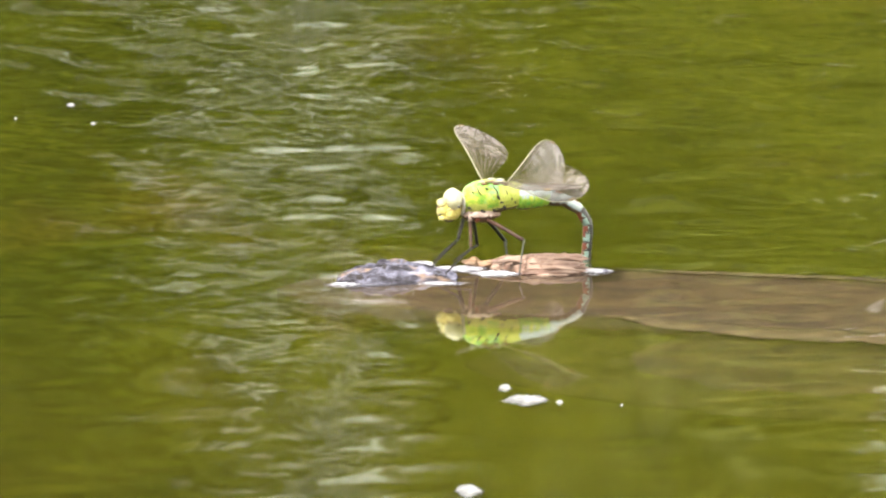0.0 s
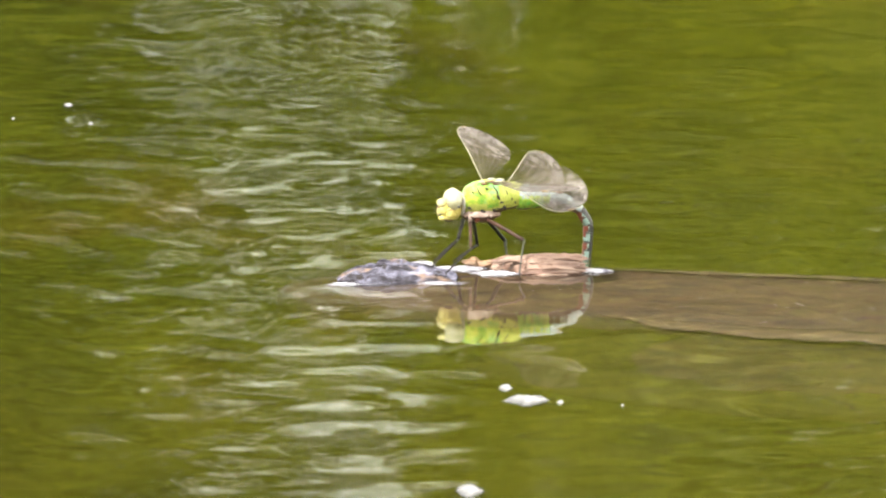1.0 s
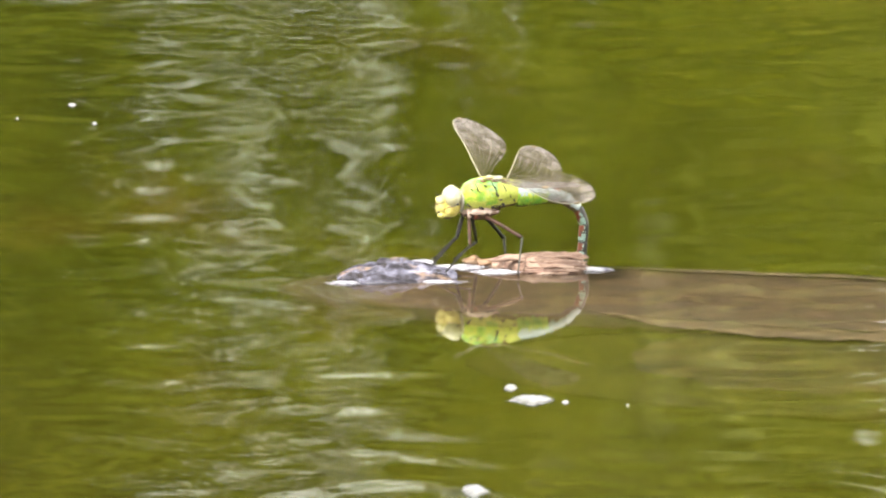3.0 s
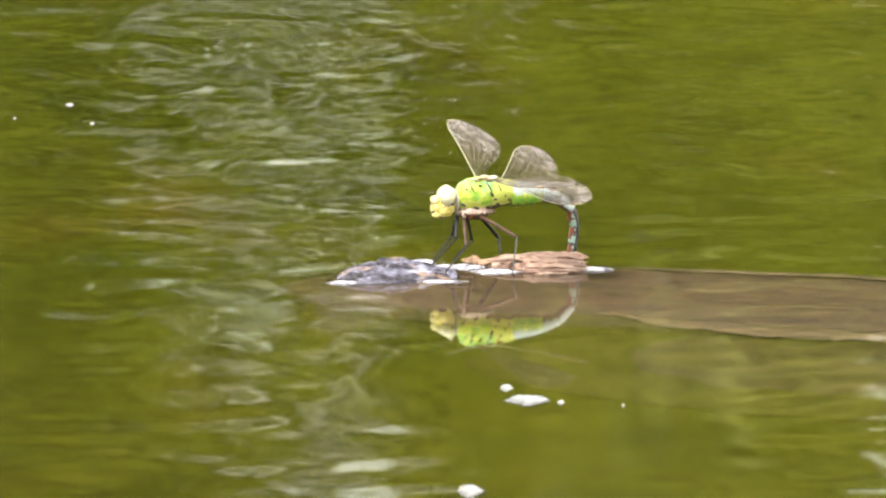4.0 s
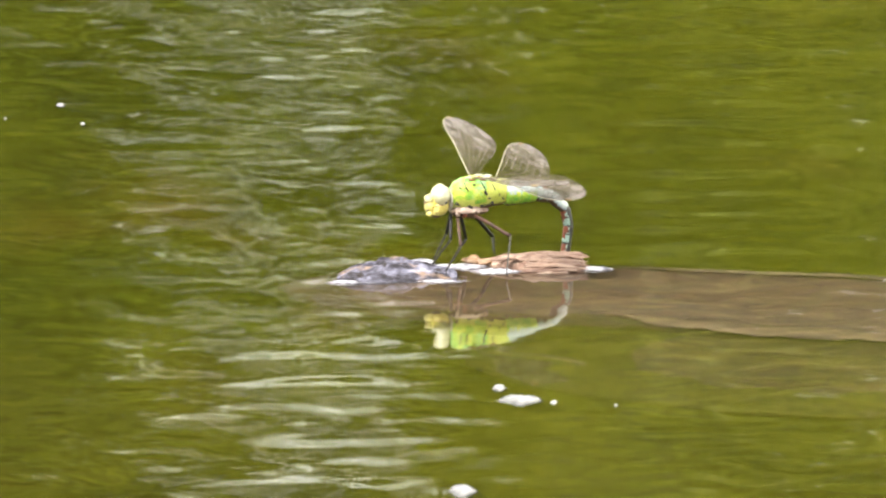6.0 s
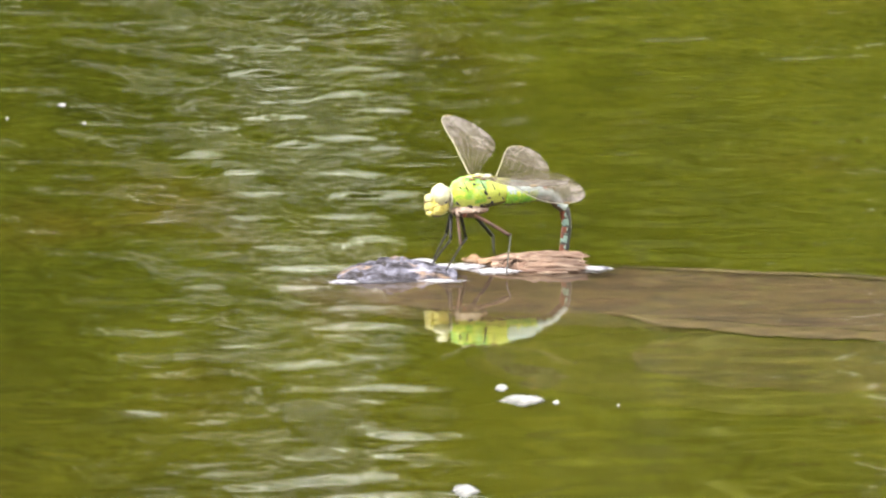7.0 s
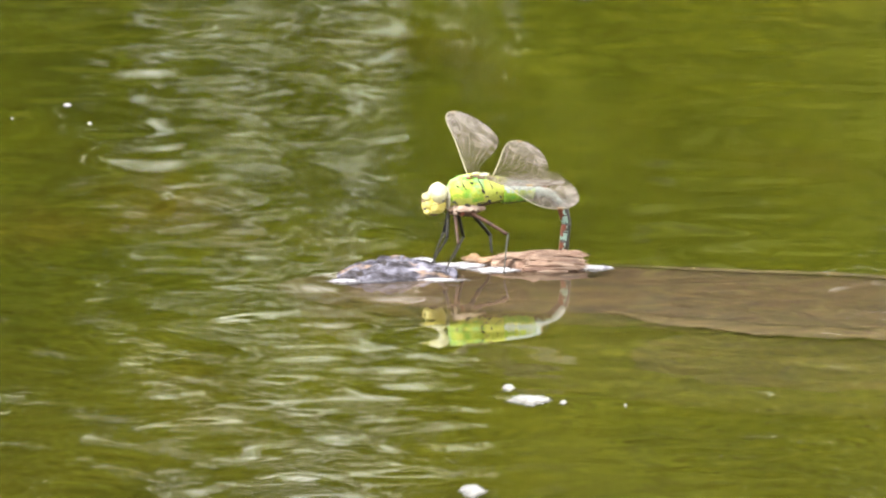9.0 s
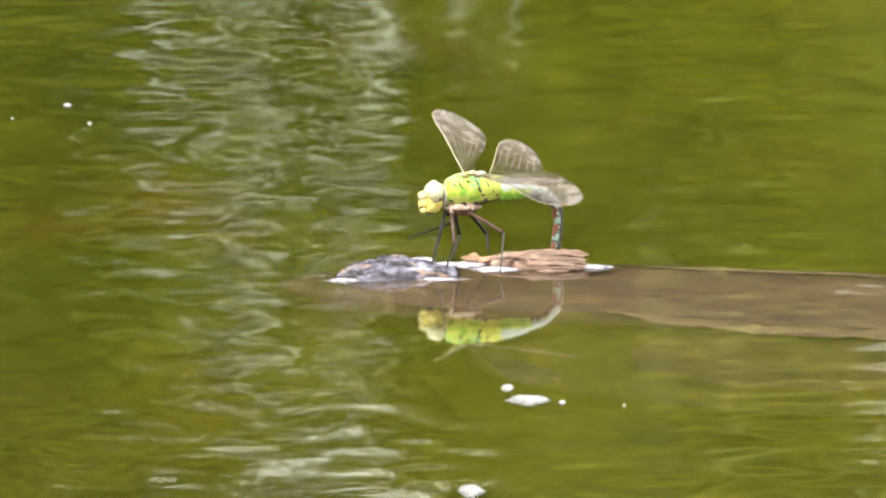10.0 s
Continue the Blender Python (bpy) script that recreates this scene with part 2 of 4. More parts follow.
def tube(points, radii, sides=10):
    """A round tube through points, with a radius at each."""
    pts = [Vector(p) for p in points]
    rings = []
    up = Vector((0.13, 0.21, 1.0))
    for i, p in enumerate(pts):
        t = (pts[min(i + 1, len(pts) - 1)] - pts[max(i - 1, 0)]).normalized()
        a = t.cross(up).normalized()
        b = a.cross(t)
        rings.append([p + radii[i] * (math.cos(k) * a + math.sin(k) * b) for k in np.linspace(0, 2 * math.pi, sides, endpoint=False)])
    return loft(rings)


def ball(centre, size, turn=None, rough=0.0, seed=0.0, detail=3):
    """A rounded lump with half sizes along its own axes."""
    bm = bmesh.new()
    bmesh.ops.create_icosphere(bm, subdivisions=detail, radius=1.0)
    m = (turn or Matrix.Identity(4)).to_3x3()
    for v in bm.verts:
        k = 1 + rough * noise.noise(v.co * 1.7 + Vector((seed, 0, 0)))
        v.co = Vector(centre) + m @ Vector((v.co.x * size[0] * k, v.co.y * size[1] * k, v.co.z * size[2] * k))
    return bm


def join(*bms):
    """Several bmeshes of one part put together."""
    out = bmesh.new()
    for b in bms:
        tmp = bpy.data.meshes.new("tmp")
        b.to_mesh(tmp)
        b.free()
        out.from_mesh(tmp)
        bpy.data.meshes.remove(tmp)
    return out


def grid_mesh(name, x, y, z, mat):
    """A sheet over the lattice of x and y (1-D) with heights z[y, x]."""
    nx, ny = len(x), len(y)
    co = np.empty((ny, nx, 3), np.float32)
    co[..., 0], co[..., 1], co[..., 2] = x[None, :], y[:, None], z
    idx = np.arange(nx * ny).reshape(ny, nx)
    quads = np.stack([idx[:-1, :-1], idx[:-1, 1:], idx[1:, 1:], idx[1:, :-1]], -1).reshape(-1, 4)
    data = bpy.data.meshes.new(name)
    data.vertices.add(nx * ny)
    data.vertices.foreach_set("co", co.ravel())
    data.loops.add(quads.size)
    data.loops.foreach_set("vertex_index", quads.ravel().astype(np.int32))
    data.polygons.add(len(quads))
    data.polygons.foreach_set("loop_start", np.arange(0, quads.size, 4, dtype=np.int32))
    data.polygons.foreach_set("use_smooth", np.ones(len(quads), dtype=bool))
    data.update(calc_edges=True)
    data.materials.append(mat)
    return data


# ---- water, bed and banks ----
WATER_SPEED = (0.008, -0.360)     # the ripples' drift, metres a second
TRAVEL = 10.0


def smooth_step(v, a, b):
    k = np.clip((v - a) / (b - a), 0, 1)
    return k * k * (3 - 2 * k)


def wave_trains(X, Y, rng, count, short, long, spread):
    """Many crossing wave trains whose slopes add up to about 1 (root mean square)."""
    z = np.zeros_like(X)
    for i in range(count):
        k = 2 * math.pi / (short * (long / short) ** rng.random())
        way = rng.normal(-math.pi / 2, spread)
        bend = 0.7 * np.sin(X * rng.uniform(-26, 26) + Y * rng.uniform(-18, 18) + rng.random() * 6.3)
        z += np.sin(k * (math.cos(way) * X + math.sin(way) * Y) + rng.random() * 6.283 + bend) * rng.uniform(0.6, 1.3) / k
    return z * math.sqrt(2 / count)


def ripple_heights(x, y):
    """Heights of a breeze-ruffled sheet: short-crested ripples under drifting gusts."""
    rng = np.random.default_rng(7)
    X, Y = np.meshgrid(x, y)
    swell = wave_trains(X, Y, rng, 44, 0.023, 0.056, 1.1)
    chop = wave_trains(X, Y, rng, 44, 0.015, 0.029, 1.1)
    gust = 0.11 + 0.03 * np.sin(9 * X + 4 * Y)
    for mid, half, force in GUSTS:
        gust += force * np.exp(-((Y + 0.25 * X - mid) / half) ** 2)
    patch = 0.8 + 0.4 * np.sin(14 * X + 5 * np.sin(6 * Y)) * np.sin(11 * Y + 3 * np.sin(9 * X))
    track = X + WATER_SPEED[0] / -WATER_SPEED[1] * Y            # a line that stays in place while the sheet drifts
    lee = smooth_step(track, -0.030, 0.006)                      # calmer beside the log and the wood
    lee = 1 - 0.74 * lee + 0.58 * smooth_step(track, 0.048, 0.09)
    return (swell * (0.0013 + 0.0115 * gust) + chop * 0.0105 * gust ** 1.4 * patch) * lee


GUSTS = ((0.05, 0.28, 0.50), (0.43, 0.24, 1.35), (1.70, 0.28, 0.80), (2.10, 0.24, 0.42), (2.60, 0.24, 1.05), (2.99, 0.24, 1.40), (0.95, 0.16, 0.15), (3.75, 0.28, 0.22))   # where along the sheet, half length, force


def water_sheet():
    shift = [abs(v) * TRAVEL for v in WATER_SPEED]
    x0, x1 = -0.17 - shift[0], 0.17
    y0, y1 = -0.52, 0.56 + shift[1]
    x = np.concatenate([[-30.0, -8.0, x0 - 0.3], np.arange(x0, x1, 0.0020), [x1 + 0.3, 8.0, 30.0]])
    y = np.concatenate([[-14.0, -8.0, y0 - 0.3], np.arange(y0, y1, 0.0020), [y1 + 0.3, 10.0, 30.0]])
    z = ripple_heights(x, y)
    z[:3], z[-3:], z[:, :3], z[:, -3:] = 0, 0, 0, 0
    ob = new("water", grid_mesh("water", x, y, z, M_WATER))
    ob.visible_shadow = False
    return tagged(ob, "olive-green pond water ruffled by small ripples", "water", kind="structure")


def basin():
    """One sheet of ground: the pond's bed, its banks and the meadow to the horizon."""
    side = np.array([-2000, -300, -60, -26, -18, -15.5, -15, -9, -4, -1, -0.3, 0, 0.3, 1, 4, 9, 15, 15.5, 18, 26, 60, 300, 2000.0])
    deep = np.array([-2000, -300, -60, -20, -9, -5.6, -5.2, -4.8, -2.0, -0.6, 0, 0.6, 2, 5, 10, 16, 21, 22.5, 23.2, 26, 40, 90, 300, 2000.0])
    X, Y = np.meshgrid(side, deep)
    inside = (np.abs(X) < 15.2) & (Y > -5.0) & (Y < 22.0)
    z = np.where(inside, -0.075, 0.22 + 0.05 * np.sin(X * 0.9) * np.cos(Y * 0.7))
    ob = new("ground", grid_mesh("ground", side, deep, z, M_GROUND))
    ob.data.materials.append(M_BED)
    for p in ob.data.polygons:
        if p.center.z < 0.0:
            p.material_index = 1
    return tagged(ob, "silty pond bed and low grassy bank", "ground", kind="structure")


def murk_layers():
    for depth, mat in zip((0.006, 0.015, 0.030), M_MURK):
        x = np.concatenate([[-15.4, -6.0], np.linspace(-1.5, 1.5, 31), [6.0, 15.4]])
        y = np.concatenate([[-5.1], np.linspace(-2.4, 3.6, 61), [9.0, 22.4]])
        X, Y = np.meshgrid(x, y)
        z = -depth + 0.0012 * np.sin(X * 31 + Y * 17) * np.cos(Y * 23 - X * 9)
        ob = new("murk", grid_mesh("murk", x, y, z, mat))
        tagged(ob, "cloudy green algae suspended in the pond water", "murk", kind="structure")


# ---- far bank, seen only as a reflection ----
def leaf_cloud(c, s, rng):
    """A mesh of small pointed blades at centres c with half lengths s, turned every way."""
    n = len(c)
    d = rng.normal(size=(n, 3))
    d /= np.linalg.norm(d, axis=1)[:, None]
    e = np.cross(d, rng.normal(size=(n, 3)))
    e *= 0.55 / np.linalg.norm(e, axis=1)[:, None]
    d, e = d * s[:, None], e * s[:, None]
    co = np.stack([c - d, c + e, c + d, c - e], 1).reshape(-1, 3).astype(np.float32)
    data = bpy.data.meshes.new("crown")
    data.vertices.add(4 * n)
    data.vertices.foreach_set("co", co.ravel())
    data.loops.add(4 * n)
    data.loops.foreach_set("vertex_index", np.arange(4 * n, dtype=np.int32))
    data.polygons.add(n)
    data.polygons.foreach_set("loop_start", np.arange(0, 4 * n, 4, dtype=np.int32))
    data.update(calc_edges=True)
    return data


def limbs_of(height, half, rnd):
    lean = rnd.uniform(-0.2, 0.2)
    pts = [(0, 0, -0.3), (lean * 0.3, 0, height * 0.3), (lean, 0.1, height * 0.6), (lean * 1.5, 0, height * 0.92)]
    limbs = [tube(pts, [height * 0.028, height * 0.02, height * 0.013, height * 0.003], 8)]
    for i in range(9):
        a = rnd.uniform(0, 6.28)
        h = height * rnd.uniform(0.25, 0.8)
        r = half * rnd.uniform(0.5, 0.8)
        limbs.append(tube([(lean * h / height, 0, h), (math.cos(a) * r * 0.5, math.sin(a) * r * 0.5, h + r * 0.3), (math.cos(a) * r, math.sin(a) * r, h + r * 0.8)],
                          [height * 0.009, height * 0.006, height * 0.002], 6))
    return join(*limbs)


def tree(x, y, height, half, seed, leaves, mat, gap=None):
    """A broad tree: large leaves inside, clumps, and a feathery outer shell of small ones."""
    rng = np.random.default_rng(seed)
    root = new("tree")
    root.matrix_basis = pose(x, y, 0.2)
    part("trunk", limbs_of(height, half, random.Random(seed)), M_TREEBARK, root)

    def shell(n, lo, hi):
        u, a = rng.uniform(-1, 1, n), rng.uniform(0, 6.283, n)
        r = np.sqrt(1 - np.abs(u) ** 8) * rng.uniform(lo, hi, n) * half
        z = height * (0.53 + 0.46 * u)
        r *= 1 + 0.030 * np.sin(4.7 * z + seed) + 0.022 * np.sin(10.3 * z + 2 * seed)      # boughs in and out
        return np.stack([np.cos(a) * r, np.sin(a) * r, z], 1)

    inner = shell(leaves * 2, 0.30, 0.86)
    knots = shell(leaves // 120, 0.76, 0.85)
    clumps = np.repeat(knots, 60, 0) + rng.normal(size=(len(knots) * 60, 3)) * np.repeat(rng.uniform(0.08, 0.20, len(knots)), 60)[:, None]
    outer = shell(leaves, 0.80, 0.91)
    c = np.concatenate([inner, clumps, outer])
    s = np.concatenate([rng.uniform(0.10, 0.20, len(inner)), rng.uniform(0.05, 0.11, len(clumps)), rng.uniform(0.03, 0.08, len(outer))])
    if gap:                           # a ragged hole between the boughs
        edge = 0.06 * rng.normal(size=len(c))
        keep = ~((c[:, 0] > gap[0] + edge) & (c[:, 0] < gap[1] + edge) & (c[:, 2] > gap[2] + 2 * edge) & (c[:, 2] < gap[3] + 2 * edge))
        c, s = c[keep], s[keep]
    data = leaf_cloud(c, s, rng)
    data.materials.append(mat)
    crown = new("crown", data)
    crown.parent = root
    return tagged(root, "tall dark green leafy tree on the far bank", "tree", "trees on the far bank")


def thin_tree(x, y, height, half, seed):
    """A low slender tree, thick with leaves below and airy above, with sky between its twigs."""
    rng = np.random.default_rng(seed)
    root = new("tree")
    root.matrix_basis = pose(x, y, 0.2)
    part("trunk", tube([(0.9, 0.3, -0.3), (0.85, 0.3, height * 0.5), (0.8, 0.3, height)], [0.11, 0.08, 0.02], 8), M_TREEBARK, root)
    z = np.concatenate([rng.uniform(0.2, 4.1, 39000), 4.1 + rng.exponential(0.9, 9000), rng.uniform(4.1, height - 0.4, 4300)])
    n = len(z)
    a, r = rng.uniform(0, 6.283, n), np.sqrt(rng.random(n)) * half
    c = np.stack([np.cos(a) * r, np.sin(a) * r, z], 1)
    data = leaf_cloud(c, rng.uniform(0.018, 0.045, n), rng)
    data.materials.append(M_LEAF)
    crown = new("crown", data)
    crown.parent = root
    return tagged(root, "thin light green tree with sky between its twigs", "tree", "trees on the far bank")


def far_bank():
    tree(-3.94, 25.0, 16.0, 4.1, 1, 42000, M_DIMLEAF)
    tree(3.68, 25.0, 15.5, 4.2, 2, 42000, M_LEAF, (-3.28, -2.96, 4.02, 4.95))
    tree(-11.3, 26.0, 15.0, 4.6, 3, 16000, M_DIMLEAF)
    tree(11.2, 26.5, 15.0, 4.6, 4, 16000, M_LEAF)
    thin_tree(-0.25, 28.0, 9.5, 1.3, 6)


# ---- sunken trunk with the two patches that stand clear of the water ----
def rough_patch(x0, x1, front, back, height, crest, seed, ridges, step=0.35):
    """A low lump of worn wood, longer than wide. front, back, height, crest: functions of 0..1 along it, in millimetres."""
    rings = []
    n = int((x1 - x0) / step)
    for i in range(n + 1):
        u = i / n
        x = x0 + (x1 - x0) * u
        f, b, h = front(u), back(u), height(u)
        ring = [(x * MM, f * MM, -4 * MM)]
        m = 30
        for j in range(m + 1):
            w = j / m
            prof = (1 - abs(2 * w - 1) ** 4.0) ** 0.6
            prof *= 1.0 - 0.35 * abs(w - crest)
            grain = ridges * noise.noise(Vector((x * 0.10, w * 22.0, seed))) + 0.30 * noise.noise(Vector((x * 0.45, w * 5.0, seed + 9)))
            z = -1.2 + (h + 1.2) * prof * (1 + 0.5 * grain)
            y = f + (b - f) * w + 0.35 * noise.noise(Vector((x * 0.6, w * 9, seed + 4)))
            ring.append((x * MM, y * MM, z * MM))
        ring.append((x * MM, b * MM, -4 * MM))
        rings.append(ring)
    return loft(rings)


def rim(x0, x1, y0, y1, seed, top=0.45, pointed=True):
    """A low bright film with an uneven outline, for foam and painted waterline glints."""
    bm = bmesh.new()
    cx, cy, hx, hy = (x0 + x1) / 2, (y0 + y1) / 2, (x1 - x0) / 2, (y1 - y0) / 2
    rings = []
    for r, z in ((0.0, top), (0.30, top * 0.95), (0.55, top * 0.75), (0.78, top * 0.42), (0.92, top * 0.16), (1.0, -0.25)):
        ring = []
        for k in range(48):
            a = 2 * math.pi * k / 48
            rag = 1.0 if pointed else 0.45
            w = 1 + rag * 0.45 * noise.noise(Vector((math.cos(a) * 1.6, math.sin(a) * 1.6, seed))) + rag * 0.42 * noise.noise(Vector((math.cos(a) * 5, math.sin(a) * 5, seed + 3)))
            lean = 0.35 * noise.noise(Vector((math.cos(a) * 2.2, seed, 1.0)))
            q = max(r, 0.02) * w
            ring.append(((cx + hx * q * math.cos(a)) * MM, (cy + hy * q * (math.sin(a) * abs(math.sin(a)) ** 0.7 + (lean if pointed else 0.0))) * MM, (z + 0.1 * noise.noise(Vector((a, r * 4, seed)))) * MM))
        rings.append(ring)
    bm.free()
    return loft(rings)


def splinter(x0, x1, y, z, rise, half, thick, seed):
    """A long torn strip of wood with ragged ends."""
    rings = []
    n = 22
    for i in range(n + 1):
        u = i / n
        x = x0 + (x1 - x0) * u
        k = min(1.0, u * 7 + 0.12, (1 - u) * 9 + 0.15)
        dy = 0.45 * noise.noise(Vector((x * 0.16, seed, 0)))
        dz = 0.55 * noise.noise(Vector((x * 0.22, seed, 5)))
        ring = []
        for c, s in ((-1, -0.8), (-0.9, 0.55), (-0.35, 1.0), (0.4, 0.85), (0.95, 0.5), (1, -0.8)):
            g = 1 + 0.35 * noise.noise(Vector((x * 0.5, c * 3 + seed, s)))
            ring.append((x * MM, (y + dy + half * c * k * g) * MM, (z + rise * (x - x0) - 0.0028 * (x - 29) ** 2 + dz + thick * s * k * g) * MM))
        rings.append(ring)
    return loft(rings)


def smooth_ends(u, a=0.2, b=0.2):
    return max(0.0, min(1.0, u / a, (1 - u) / b)) ** 0.6


def driftwood():
    root = new("log")
    tagged(root, "brown waterlogged trunk floating just under the surface", "log")
    rings = []
    for i in range(90):
        u = i / 89
        x = -46 + 460 * u
        wide = 46.5 * min(1.0, (u * 9) ** 0.5 + 0.05) + 10 * u
        mid = -67.0 - 0.175 * x - 0.11 * max(0.0, x - 46)
        low = -27.5 - 8 * max(0.0, 1 - u * 14) - 2.0 * u
        ring = []
        for k in range(56):
            a = 2 * math.pi * k / 56
            c, s = math.cos(a), math.sin(a)
            g = 0.05 * noise.noise(Vector((x * 0.02, c * 3.0, s * 3.0))) + 0.035 * noise.noise(Vector((x * 0.07, c * 9, s * 9)))
            square = 6.0 if c > 0 else 3.2                  # a split, squarer far edge
            sup = (abs(c) ** square + abs(s) ** square) ** (-1 / square)
            if c < 0:                 # the near flank is ragged
                g += 0.11 + 0.20 * noise.noise(Vector((x * 0.03, 4.0, 0))) + 0.10 * noise.noise(Vector((x * 0.12, 8.0, s * 4)))
            ring.append((x * MM, (mid + wide * c * sup * (1 + g)) * MM, (low + 24.5 * s * sup * (1 + min(g, 0.05) * 0.8)) * MM))
        rings.append(ring)
    part("trunk", loft(rings), M_TRUNK, root, "brown sunken trunk under a film of silt")
    rings = []
    for i in range(150):
        u = i / 149
        x = 40 + 340 * u
        mid = -104.0 - 0.95 * (x - 40) * math.exp(-(x - 40) / 70) - 0.26 * (x - 40)
        wide = (9.0 + 5.0 * noise.noise(Vector((x * 0.027, 2.0, 1.0))) + 4.0 * noise.noise(Vector((x * 0.11, 2.0, 1.0))) + 2.5 * noise.noise(Vector((x * 0.37, 2.0, 1.0)))) * min(1.0, u * 14 + 0.1)
        ring = []
        for k in range(14):
            a = 2 * math.pi * k / 14
            g = 1 + 0.45 * noise.noise(Vector((x * 0.13, math.cos(a) * 1.5, math.sin(a) * 1.5 + 3)))
            ring.append((x * MM, (mid + 4 * noise.noise(Vector((x * 0.06, 5.0, 0))) + wide * g * math.cos(a)) * MM, (-6.0 + (2.6 + 1.3 * noise.noise(Vector((x * 0.17, 7.0, 0)))) * g * math.sin(a)) * MM))
        rings.append(ring)
    part("bark_ledge", loft(rings), M_LEDGE, root, "lighter torn bark ledge along the trunk's edge")
    rings = []
    for i in range(160):
        u = i / 159
        x = 44 + 330 * u
        far = -24.5 - 0.153 * x - 0.11 * max(0.0, x - 46) + 1.6 * noise.noise(Vector((x * 0.05, 9.0, 0))) + 0.8 * noise.noise(Vector((x * 0.3, 9.0, 0)))
        ring = []
        for k in range(12):
            a = 2 * math.pi * k / 12
            g = (1 + 0.5 * noise.noise(Vector((x * 0.16, math.cos(a), math.sin(a) + 6)))) * min(1.0, u * 10 + 0.1)
            ring.append((x * MM, (far + 2.6 * g * math.cos(a)) * MM, (-3.0 + 1.3 * g * math.sin(a)) * MM))
        rings.append(ring)
    part("bark_lip", loft(rings), M_LEDGE, root, "lighter raised lip along the trunk's far edge")
    # added dark mass: gives the trunk's near side its dark brown zone
    rings = []
    for i in range(60):
        u = i / 59
        x = 6 + 400 * u
        grow = min(1.0, (u * 5) ** 0.6 + 0.05)
        mid = -168.0 - 0.15 * x
        ring = []
        for k in range(40):
            a = 2 * math.pi * k / 40
            g = 1 + 0.10 * noise.noise(Vector((x * 0.02, math.cos(a) * 2, math.sin(a) * 2 + 7))) + 0.10 * noise.noise(Vector((x * 0.06, math.cos(a) * 6, math.sin(a) * 6 + 7)))
            ring.append((x * MM, (mid + 78 * grow * g * math.cos(a)) * MM, (-28.5 + 17.0 * grow * g * math.sin(a)) * MM))
        rings.append(ring)
    part("sunken_mass", loft(rings), M_MASS, root, "added dark brown mass under water beside the trunk")
    part("bark_lump", rough_patch(-29.5, 4.0, lambda u: -63.7 + 5.0 * u + 5 * (1 - smooth_ends(u, 0.3, 0.3)),
                                  lambda u: -41.4 + 3.3 * u - 10 * (1 - smooth_ends(u, 0.35, 0.2)),
                                  lambda u: 3.3 * smooth_ends(u, 0.35, 0.5) + 0.2, 0.5, 3.0, 1.6), M_BARK, root, "wet dark grey bark lump")
    part("wood_slab", rough_patch(9.0, 40.0, lambda u: -34.5 - 10.5 * min(1.0, max(0.0, (u - 0.25) / 0.25)) + 5 * (1 - smooth_ends(u, 0.2, 0.08)),
                                  lambda u: -29.1 + 1.7 * u - 6.6 * (1 - smooth_ends(u, 0.2, 0.1)),
                                  lambda u: (1.1 + 2.5 * math.sin(math.pi * min(1.0, u * 0.78)) ** 1.5) * smooth_ends(u, 0.12, 0.05), 0.62, 11.0, 0.55), M_WOOD, root,
         "sun-bleached splintered tan wood")
    part("wood_knot", join(ball((8.4 * MM, -30.5 * MM, 0.7 * MM), (2.6 * MM, 3.2 * MM, 1.5 * MM), None, 0.5, 31.0),
                           ball((11.8 * MM, -31.5 * MM, 0.5 * MM), (3.0 * MM, 2.6 * MM, 1.2 * MM), None, 0.5, 33.0)), M_KNOT, root, "orange-tan knot of wood")
    rnd = random.Random(5)
    for i in range(27):
        lift = i / 26
        y = -46.7 + 17.4 * lift + rnd.uniform(-0.6, 0.6)
        z = 0.2 + 3.1 * min(1.0, 1.9 * lift) - 1.0 * max(0.0, lift - 0.7)
        a = rnd.uniform(21.5, 25) if i < 12 else rnd.uniform(12, 22)
        b = rnd.uniform(37.0, 41.3) if i % 3 else rnd.uniform(29, 38)
        rise = 0.030 if i >= 9 else 0.008
        b -= 5.0 * max(0.0, lift - 0.55) + 2.5 * max(0.0, 0.3 - lift)
        part("splinter", splinter(a, b, y, z - 0.10 - rise * 9 + 0.30 * noise.noise(Vector((i * 1.7, 0.3, 2.0))), rise, rnd.uniform(0.6, 1.15), rnd.uniform(0.25, 0.42), i * 3.7), M_WOOD, root)
    for i in range(22):
        u = rnd.uniform(0.05, 0.95)
        x = -27 + 28 * u
        y = rnd.uniform(-61.2, -42.2) + 3.3 * u
        w = max(0.0, 1 - ((y + 51.3 - 1.6 * u) / 12.4) ** 2)
        z = 3.0 * w ** 0.5 * smooth_ends(u, 0.35, 0.5)
        part("bark_flake", splinter(x - rnd.uniform(1.5, 4), x + rnd.uniform(1.5, 4.5), y, z - 0.15, 0.0, rnd.uniform(0.5, 1.5), rnd.uniform(0.35, 0.85), 50 + i), M_TANBARK if i % 4 == 0 else M_BARK, root)
    for a, b, y, z, half, thick, mat, seed in ((-16.8, -9.4, -58.6, 2.75, 1.5, 0.6, M_CRACK, 71), (-15.2, -11.2, -56.4, 3.25, 0.9, 0.5, M_TANBARK, 72),
                                               (-10.2, -3.4, -58.2, 2.15, 1.7, 0.55, M_TANBARK, 73), (-8.6, -1.4, -55.6, 1.75, 1.6, 0.55, M_TANBARK, 74), (-25.0, -15.0, -61.2, 1.35, 1.6, 0.4, M_CRACK, 75)):
        part("bark_crack" if mat is M_CRACK else "bark_flake", splinter(a, b, y, z, 0.0, half, thick, seed), mat, root,
             "dark gash in the bark" if mat is M_CRACK else "torn tan bark flake")
